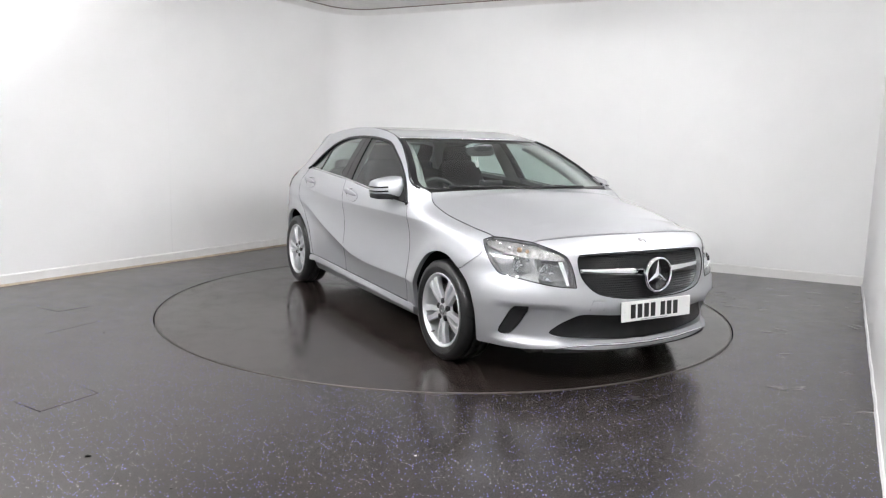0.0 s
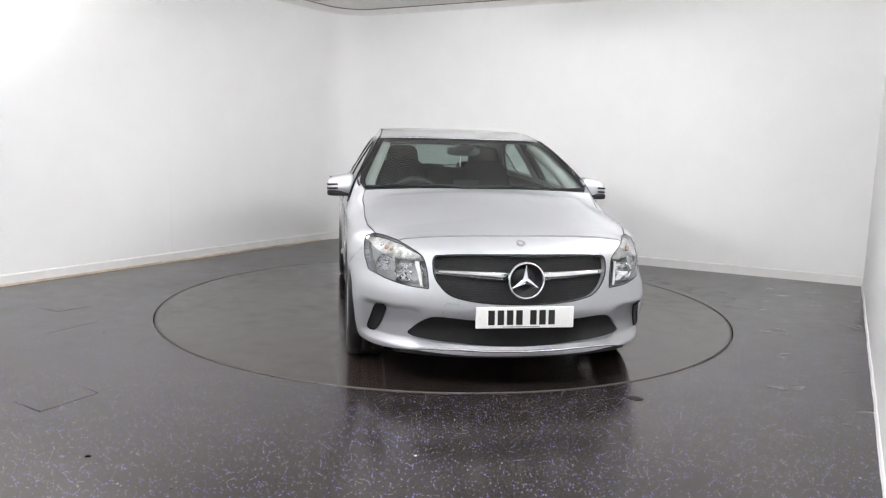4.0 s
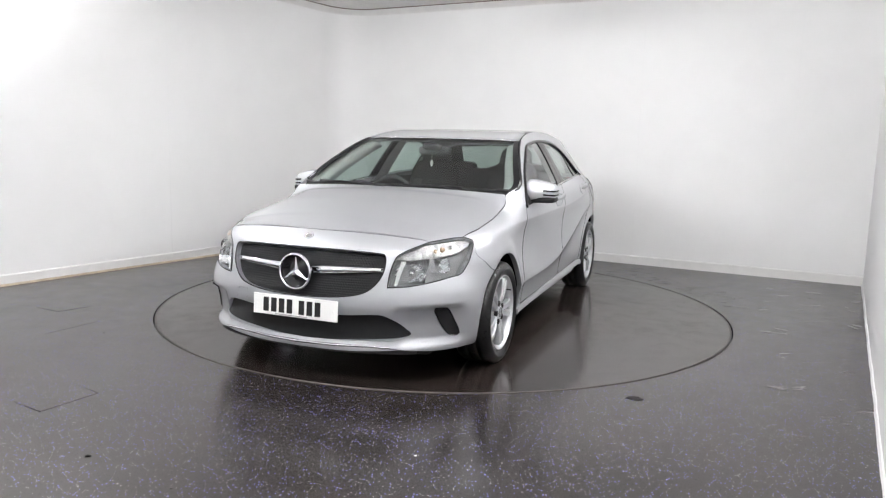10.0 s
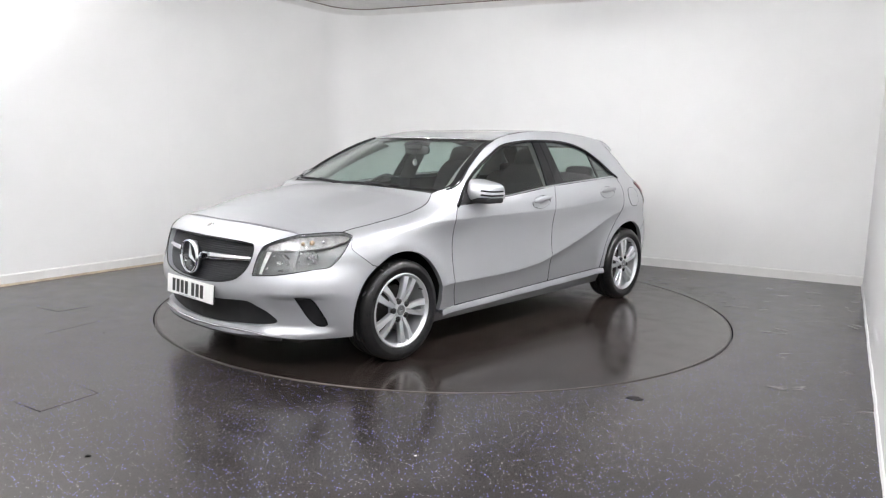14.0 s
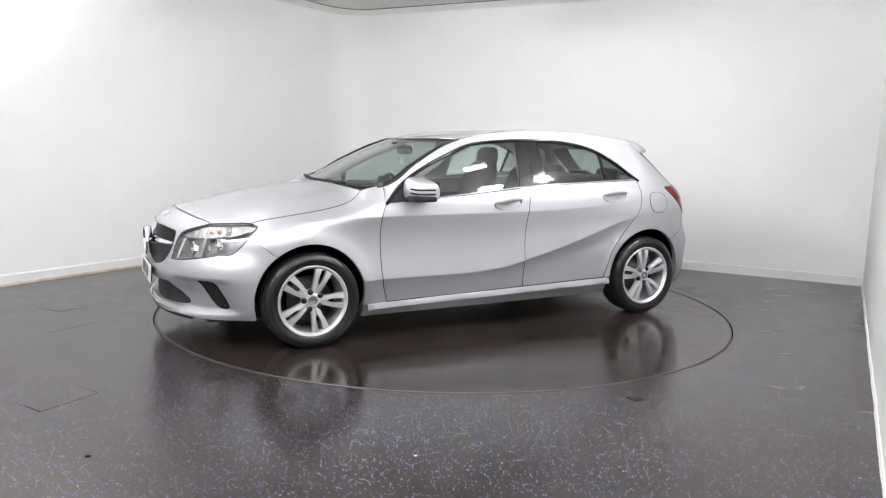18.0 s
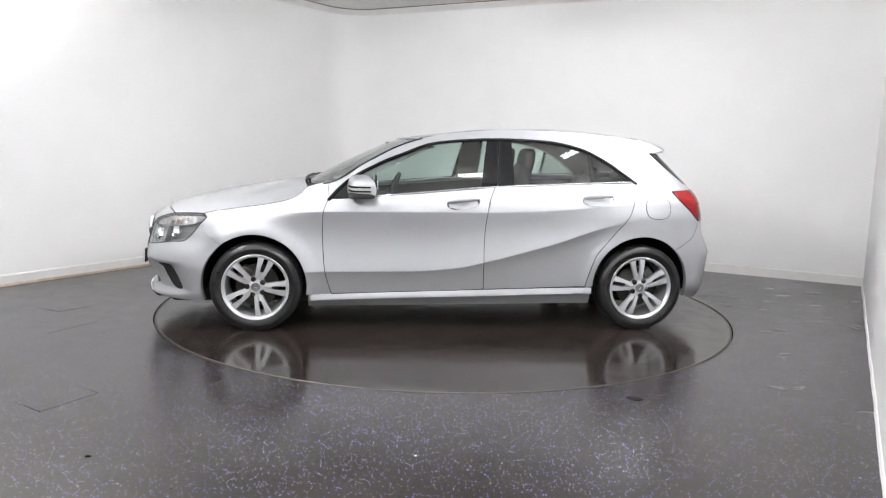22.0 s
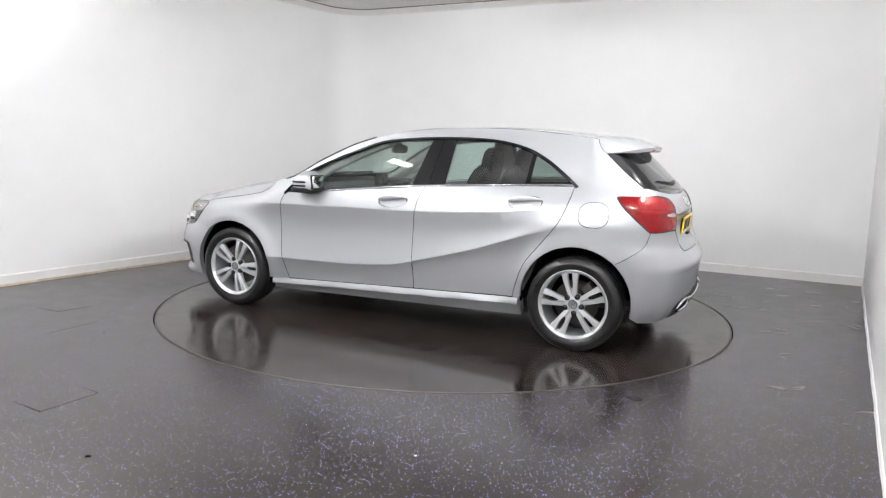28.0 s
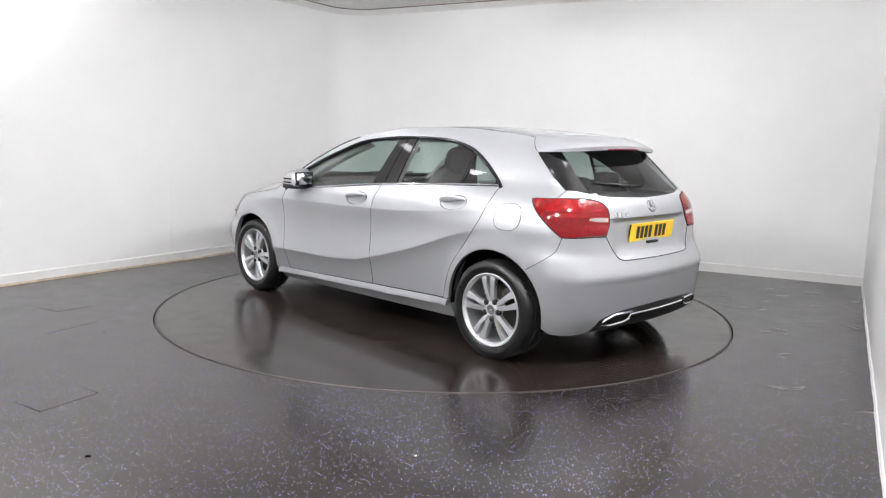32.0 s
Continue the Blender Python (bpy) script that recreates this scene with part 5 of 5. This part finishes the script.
def build_windows(car):
    belt = lambda x: Z_BELT(x) + 0.004

    def pane(name, x_front, x_rear, label, lift=-0.006, material=GLASS, lean_f=0.0, lean_r=0.0):
        top = [(x, z) for x, z in spline(WIN_TOP, 8)]
        zt = lambda x: float(np.interp(-x, [-a for a, _ in top], [b for _, b in top])) - 0.004
        xs = np.linspace(x_front, x_rear, 24)
        n = len(xs) - 1
        lo = [(x, belt(x)) for x in xs]
        hi = []
        for i, x in enumerate(xs):
            f = i / n
            xx = x + lean_f * (1 - f) + lean_r * f
            hi.append((xx, max(zt(xx), belt(xx) + 0.002)))
        return S(*lo, n=1) + S(*hi[::-1], n=1)
    for s in (1, -1):
        flip = (lambda b: b) if s > 0 else mirrored
        for name, a, b, lf, lr, lab in (("front_side_window", 0.62, -0.175, 0.045, -0.07, "tinted front side window"), ("rear_side_window", -0.415, -0.975, -0.005, -0.01, "tinted rear side window"), ("quarter_window", -1.0, -1.30, -0.01, 0.0, "dark tinted quarter window")):
            g = part(name, flip(skin(pane(name, a, b, lab, lean_f=lf, lean_r=lr), -0.006, 0.004)), PRIVACY if name == "quarter_window" else GLASS, car, lab)
            g.visible_shadow = False
        # gloss black pillar between the doors, in two halves
        for a, b, lf, lr in ((-0.175, -0.292, -0.07, -0.035), (-0.298, -0.415, -0.035, -0.005)):
            part("pillar_cover", flip(skin(pane("", a, b, "", lean_f=lf, lean_r=lr), 0.0, 0.01)), GLOSS_BLACK, car, "gloss black door pillar cover")
        part("window_bar", flip(skin(pane("", -0.975, -1.0, "", lean_f=-0.01, lean_r=-0.01), -0.001, 0.006)), GLOSS_BLACK, car, "black window divider")
        tri = S((0.862, 0.916), (0.74, 1.032), (0.665, 1.075), (0.62, 0.932), n=1)
        part("mirror_triangle", flip(skin(tri, -0.002, 0.01)), BLACK, car, "black mirror base panel")
        run = [tuple(shell(q_side(x, z - 0.010), z - 0.010) + normal_at(q_side(x, z - 0.01), z - 0.010) * 0.0) for x, z in spline(WIN_TOP, 6)]
        part("window_seal", flip(tube_bm(run, 0.0125, 6)), GLOSS_BLACK, car, "black window seal")
        run = [tuple(shell(q_side(x, belt(x)), belt(x)) + normal_at(q_side(x, belt(x)), belt(x)) * 0.002) for x in np.linspace(0.66, -1.31, 40)]
        part("belt_strip", flip(tube_bm(run, 0.0052, 6)), CHROME, car, "polished strip under the windows")


def build_mirrors(car):
    for s in (1, -1):
        bm = bmesh.new()
        bmesh.ops.create_cube(bm, size=2)
        bmesh.ops.subdivide_edges(bm, edges=bm.edges[:], cuts=7, use_grid_fill=True)
        for v in bm.verts:
            a = v.co
            p = Vector([math.copysign(abs(c) ** 1.0, c) for c in a])
            l = (abs(p.x) ** 5 + abs(p.y) ** 5 + abs(p.z) ** 5) ** 0.2
            p = p / l
            v.co = Vector((0.640 + p.x * 0.088 * (1 - 0.22 * max(0, p.z)) - 0.02 * p.y, 0.912 + p.y * 0.094, 1.000 + p.z * (0.066 - 0.012 * p.y) - 0.008 * p.y))
        for v in bm.verts:
            v.co.y *= s
        bmesh.ops.recalc_face_normals(bm, faces=bm.faces[:])
        m = part("wing_mirror", bm, PAINT, car, "silver wing mirror with black lower half")
        bm = soft_box(0.640, 0.912, 0.944, 0.088, 0.096, 0.022, 5.0)
        part("mirror_base", bm if s > 0 else mirrored(bm), BLACK, m, "black mirror underside")
        bm = tube_bm([(0.64, 0.87, 0.940), (0.68, 0.82, 0.934), (0.72, 0.78, 0.945)], 0.026, 8)
        part("mirror_stalk", bm if s > 0 else mirrored(bm), BLACK, m)
        for z in (0.980, 1.007):
            pts = []
            for a in np.linspace(0.25, 1.95, 18):
                c, d = math.cos(a), math.sin(a)
                k = (abs(c) ** 5 + abs(d) ** 5) ** -0.2
                pts.append((0.64 + c * k * 0.0895 - 0.02 * d * k, 0.912 + d * k * 0.0945, z - 0.006 * d * k))
            bm = tube_bm(pts, 0.0062, 6)
            part("indicator_slit", bm if s > 0 else mirrored(bm), GLOSS_BLACK, m, "dark indicator slit")
        bm = box_bm(0.541, 0.832, 0.950, 0.556, 0.992, 1.052, 0.006)
        part("mirror_frame", bm if s > 0 else mirrored(bm), BLACK, m, "black rim round the mirror glass")
        bm = box_bm(0.537, 0.841, 0.959, 0.545, 0.983, 1.043, 0.002, 1)
        part("mirror_glass", bm if s > 0 else mirrored(bm), MIRROR, m, "mirror glass")


def build_under(car):
    bm = box_bm(-1.66, -0.66, 0.165, 1.96, 0.66, 0.28, 0.03)
    part("underbody", bm, BLACK, car, "dark underbody")
    for ax, az, r in (AF, AR):
        for s in (1, -1):
            bm = bmesh.new()
            n, rows = 40, []
            for i in range(n + 1):
                a = radians(-6 + 192 * i / n)
                c, d = ax + (r + 0.005) * math.cos(a), az + (r + 0.005) * math.sin(a)
                edge = shell(q_side(c, d), d).y - 0.022
                rows.append([bm.verts.new((c, y * s, d)) for y in (edge, 0.66, 0.50)] + [bm.verts.new((ax, 0.50 * s, az))])
            for p, q in zip(rows, rows[1:]):
                bm.faces.new((p[0], q[0], q[1], p[1])), bm.faces.new((p[1], q[1], q[2], p[2])), bm.faces.new((p[2], q[2], q[3]))
            bmesh.ops.recalc_face_normals(bm, faces=bm.faces[:])
            part("wheel_liner", bm, ARCH, car, "black wheel arch liner")


def build_wheel(car, x, side, turn):
    w = new("wheel")
    w.parent = car
    w.location = Vector((x, 0.775 * side, 0.306)) + OFF
    if side < 0:
        w.rotation_euler = (0, 0, math.pi)
    R, r = 0.306, 0.226
    tyre = lathe_bm([(r - 0.004, -0.10), (R - 0.045, -0.112), (R - 0.016, -0.104), (R - 0.004, -0.088), (R, -0.06), (R, -0.036), (R - 0.007, -0.033), (R - 0.007, -0.028), (R, -0.025), (R, 0.025), (R - 0.007, 0.028), (R - 0.007, 0.033), (R, 0.036), (R, 0.06), (R - 0.004, 0.088),
                     (R - 0.016, 0.104), (R - 0.040, 0.1115), (R - 0.043, 0.1125), (R - 0.047, 0.1118), (r + 0.02, 0.1085), (r + 0.006, 0.104), (r - 0.004, 0.094)], 80)
    part("tyre", tyre, RUBBER, w, "black rubber tyre")
    rim = lathe_bm([(r + 0.001, 0.096), (r - 0.001, 0.102), (r - 0.006, 0.103), (r - 0.010, 0.099), (r - 0.0115, 0.094), (r - 0.021, 0.090), (r - 0.023, 0.074), (r - 0.026, 0.04), (r - 0.03, 0.02), (r - 0.03, -0.09)], 80)
    rm = part("rim", rim, ALLOY, w, "silver alloy rim with five double spokes")
    for k in range(5):
        a0 = radians(turn + 72 * k)
        u, v = Vector((math.cos(a0), 0, math.sin(a0))), Vector((-math.sin(a0), 0, math.cos(a0)))
        for sd in (1, -1):
            bm = bmesh.new()
            rows = []
            for i in range(11):
                t = i / 10
                rr = 0.046 + (r - 0.012 - 0.046) * t
                inner, outer = 0.002 + 0.0125 * smooth01(0.15, 0.55, t) - 0.005 * smooth01(0.9, 1.0, t), 0.0255 + 0.0335 * t
                y = 0.080 + 0.009 * t + 0.008 * math.sin(t * math.pi)
                c = u * rr
                rows.append([bm.verts.new(c + v * sd * off + Vector((0, y + dy, 0))) for off, dy in ((inner, -0.030), (inner, -0.002), (inner + 0.0022, 0.0015), ((inner + outer) / 2, -0.0005), (outer - 0.0035, -0.001), (outer, -0.006), (outer - 0.001, -0.034))])
            for p, q in zip(rows, rows[1:]):
                for j in range(6):
                    bm.faces.new((p[j], p[j + 1], q[j + 1], q[j]))
            bmesh.ops.recalc_face_normals(bm, faces=bm.faces[:])
            bm.normal_update()
            if sum(f.normal.y for f in bm.faces) < 0:
                bmesh.ops.reverse_faces(bm, faces=bm.faces[:])
            for e in bm.edges:
                if len(e.link_faces) == 2 and e.calc_face_angle(0) > 0.6:
                    e.smooth = False
            part("spoke", bm, ALLOY, rm)
        # floors of the slot at the hub and at the rim
        for r0, r1, y0, y1 in ((0.046, 0.105, 0.066, 0.068), (0.198, 0.214, 0.066, 0.072)):
            bm = bmesh.new()
            vs = [bm.verts.new(u * rr + v * off + Vector((0, yy, 0))) for rr, off, yy in ((r0, -0.016, y0), (r0, 0.016, y0), (r1, 0.018, y1), (r1, -0.018, y1))]
            bm.faces.new(vs[::-1])
            part("spoke_web", bm, ALLOY, rm, smooth=False)
    part("hub", lathe_bm([(0.072, 0.05), (0.070, 0.070), (0.062, 0.077), (0.042, 0.083), (0.036, 0.088), (0.033, 0.088), (0.032, 0.084), (0.0, 0.086)], 40), ALLOY, rm)
    cap = part("hub_cap", lathe_bm([(0.031, 0.086), (0.029, 0.091), (0.026, 0.0915), (0.024, 0.0895), (0.0, 0.0900)], 32), SHADE, rm, "round grey hub cap")
    for k in range(3):
        a = radians(turn + 90 + 120 * k)
        part("cap_star_arm", tube_bm([(0, 0.090, 0), (0.022 * math.cos(a), 0.0905, 0.022 * math.sin(a))], lambda t: 0.0045 - 0.003 * t, 5), CHROME, cap)
    for k in range(5):
        a = radians(turn + 36 + 72 * k)
        at = Vector((0.056 * math.cos(a), 0, 0.056 * math.sin(a)))
        # no hole is cut: a raised black disc paints the darkness inside it
        bm = lathe_bm([(0.0, 0.0872), (0.0175, 0.0872), (0.0182, 0.070)], 14)
        bmesh.ops.translate(bm, verts=bm.verts[:], vec=at)
        part("bolt_well", bm, INK, rm, "black disc drawn for the shade in a bolt hole")
        bm = lathe_bm([(0.0, 0.0905), (0.005, 0.0905), (0.0068, 0.089), (0.0072, 0.084)], 6)
        bmesh.ops.translate(bm, verts=bm.verts[:], vec=at)
        part("wheel_bolt", bm, BLACK, rm, "dark wheel bolt")
    bm = tube_bm([(0, 0, 0), (0, 0.030, 0)], 0.0035, 6)
    b = radians(turn + 36)
    bmesh.ops.translate(bm, verts=bm.verts[:], vec=(0.198 * math.cos(b), 0.070, 0.198 * math.sin(b)))
    part("valve", bm, BLACK, rm, "black tyre valve")
    part("brake_disc", lathe_bm([(0.0, 0.02), (0.075, 0.02), (0.078, 0.0), (0.145, 0.0), (0.145, -0.02), (0.0, -0.02)], 48), IRON, w, "iron brake disc")
    a = radians(40 if x > 0 else 140)
    bm = box_bm(0.085, -0.04, -0.06, 0.155, 0.035, 0.06, 0.012)
    bm.transform(Matrix.Rotation(-a, 4, "Y"))
    part("brake_caliper", bm, IRON, w, "grey brake caliper")
    return w


def soft_box(cx, cy, cz, sx, sy, sz, power=4.0, lean=0.0, cuts=7, taper=0.0):
    bm = bmesh.new()
    bmesh.ops.create_cube(bm, size=2)
    bmesh.ops.subdivide_edges(bm, edges=bm.edges[:], cuts=cuts, use_grid_fill=True)
    for v in bm.verts:
        p = v.co.copy()
        p = p / (abs(p.x) ** power + abs(p.y) ** power + abs(p.z) ** power) ** (1 / power)
        k = 1 - taper * (p.z + 1) / 2
        v.co = Vector((cx + p.x * sx - lean * p.z * sz, cy + p.y * sy * k, cz + p.z * sz))
    bmesh.ops.recalc_face_normals(bm, faces=bm.faces[:])
    return bm


def build_cabin(car):
    for y in (0.36, -0.36):
        seat = part("front_seat", soft_box(-0.18, y, 0.50, 0.27, 0.245, 0.09), CLOTH, car, "dark cloth front seat")
        part("backrest", soft_box(-0.46, y, 0.83, 0.075, 0.25, 0.33, lean=0.32, taper=0.16), CLOTH, seat)
        part("headrest", soft_box(-0.590, y, 1.180, 0.052, 0.145, 0.098, 3.5, lean=0.15, taper=0.12), CLOTH, seat)
        for dy in (-0.05, 0.05):
            part("headrest_post", tube_bm([(-0.56, y + dy, 1.08), (-0.585, y + dy, 1.15)], 0.007, 6), CHROME, seat)
    bench = part("rear_bench", soft_box(-0.93, 0, 0.50, 0.25, 0.64, 0.09, 6), CLOTH, car, "dark cloth rear bench")
    part("backrest", soft_box(-1.22, 0, 0.80, 0.07, 0.62, 0.27, 6, lean=0.3), CLOTH, bench)
    for y in (0.38, 0.0, -0.38):
        part("headrest", soft_box(-1.33, y, 1.075 if y else 1.045, 0.045, 0.13, 0.055, 3.5), CLOTH, bench)
    part("parcel_shelf", box_bm(-1.78, -0.58, 0.965, -1.34, 0.58, 0.985, 0.006), DASH, car, "dark parcel shelf")
    dash = part("dashboard", soft_box(0.78, 0, 0.82, 0.30, 0.72, 0.135, 5), DASH, car, "dark dashboard")
    part("instrument_hood", soft_box(0.60, -0.36, 0.945, 0.10, 0.19, 0.045, 3), DASH, dash)
    part("centre_screen", box_bm(0.52, -0.10, 0.93, 0.535, 0.10, 1.04, 0.005), GLOSS_BLACK, dash, "upright display screen")
    part("centre_console", soft_box(0.25, 0, 0.55, 0.40, 0.13, 0.13, 5), DASH, car, "dark centre console")
    ring = [(0.40 + 0.055 * math.sin(a) * 0 - 0.075 * math.sin(a), -0.36 + 0.185 * math.cos(a), 0.87 + 0.165 * math.sin(a)) for a in (k * math.tau / 40 for k in range(40))]
    wheel = part("steering_wheel", tube_bm(ring, 0.016, 8, True), DASH, car, "dark steering wheel")
    part("wheel_boss", soft_box(0.415, -0.36, 0.865, 0.03, 0.07, 0.06, 3), DASH, wheel)
    for a in (radians(5), radians(175), radians(270)):
        part("wheel_spoke", tube_bm([(0.41, -0.36, 0.865), (0.40 - 0.075 * math.sin(a), -0.36 + 0.18 * math.cos(a), 0.87 + 0.16 * math.sin(a))], 0.016, 6), DASH, wheel)
    part("column", tube_bm([(0.42, -0.36, 0.86), (0.62, -0.36, 0.80)], 0.04, 8), DASH, wheel)
    im = part("interior_mirror", soft_box(0.36, 0, 1.245, 0.02, 0.125, 0.036, 3.5), DASH, car, "dark rear-view mirror")
    part("sensor_box", soft_box(0.40, 0, 1.275, 0.05, 0.07, 0.025, 3.5, lean=-0.5), DASH, im)
    # a small white disc hangs from the mirror
    part("hanging_disc", lathe_bm([(0.0, 0.002), (0.024, 0.002), (0.026, 0.0), (0.024, -0.002), (0.0, -0.002)], 24), PLATE_W, im, "small white hanging disc").location = Vector((0.36, -0.02, 1.150))
    part("cord", tube_bm([(0.36, -0.02, 1.22), (0.36, -0.02, 1.175)], 0.0015, 5), PLATE_W, im)
    part("headliner", roof_bm(0.028), LINER, car, "light grey headliner")
    for s in (1, -1):
        flip = (lambda b: b) if s > 0 else mirrored
        out = S(*[(x, z - 0.004) for x, z in RAIL]) + S((-1.40, 1.28), (-1.50, 1.18), (-1.56, 1.0)) + S((-1.33, 1.03)) + S(*WIN_TOP[::-1])
        part("pillar_trim", flip(skin(out, -0.035, 0.0)), LINER, car, "light grey inner pillar trim")
        lip = [(screen_point(u, 0.975) + Vector((-0.012, 0, -0.016)), screen_point(u, 0.86) + Vector((-0.040, 0, -0.030)), screen_point(u, 0.875) + Vector((-0.135, 0, -0.060)), screen_point(u, 0.985) + Vector((-0.115, 0, -0.050))) for u in np.linspace(0.02, 0.98, 16)]
        bm = bmesh.new()
        rows = [[bm.verts.new(p) for p in r] for r in lip]
        for a, b in zip(rows, rows[1:]):
            for k in range(4):
                bm.faces.new((a[k], a[(k + 1) % 4], b[(k + 1) % 4], b[k]))
        bm.faces.new(rows[0][::-1]), bm.faces.new(rows[-1])
        bmesh.ops.recalc_face_normals(bm, faces=bm.faces[:])
        part("screen_pillar_trim", flip(bm), LINER, car, "light grey trim along the windscreen pillar")
        b_post = S((-0.20, 0.95), (-0.25, 1.33), (-0.40, 1.33), (-0.40, 0.95))
        part("post_trim", flip(skin(b_post, -0.05, 0.0)), LINER, car, "grey inner door post")
        card = S((0.85, 0.35), (0.86, 0.90), (0.4, 0.935), (-0.28, 1.0), (-0.84, 1.03), (-1.28, 1.045), (-1.0, 0.35), n=1)
        part("door_card", flip(skin(card, -0.055, 0.0)), DASH, car, "dark inner door panels")
    for s in (1, -1):
        flip = (lambda b: b) if s > 0 else mirrored
        trim = S((-1.29, 0.80), (-1.30, 1.03), (-1.50, 1.03), (-1.70, 1.02), n=1) + B((0.62, 1.01), (0.44, 0.97), (0.42, 0.80), n=1)
        part("boot_trim", flip(skin(trim, -0.050, 0.0)), DASH, car, "dark boot side trim")
    part("cabin_floor", box_bm(-1.8, -0.70, 0.27, 0.95, 0.70, 0.30), DASH, car)
    part("bulkhead", box_bm(0.96, -0.70, 0.27, 0.98, 0.70, 0.95), BLACK, car)
    part("boot_wall", box_bm(-1.80, -0.56, 0.27, -1.78, 0.56, 0.92), DASH, car)


def motions():
    rows = [(t, pose(0, 0, 0, 0, 0, START + RATE * t)) for t in range(0, 33)]
    walk(the_car, rows)
    walk(the_table, rows)


def build_car():
    car = tagged(new("car"), "silver five-door hatchback standing on a turntable", "car")
    build_body(car)
    build_cabin(car)
    for ob in car.children:
        ob.location = ob.location + OFF
    for x, s, turn in ((1.35, 1, 111), (1.35, -1, 270), (-1.35, 1, 82), (-1.35, -1, 71)):
        build_wheel(car, x, s, turn)
    return car


build_booth()
the_table = build_turntable()
build_lamps()
build_floor_marks()
build_scuffs()
the_car = build_car()
motions()
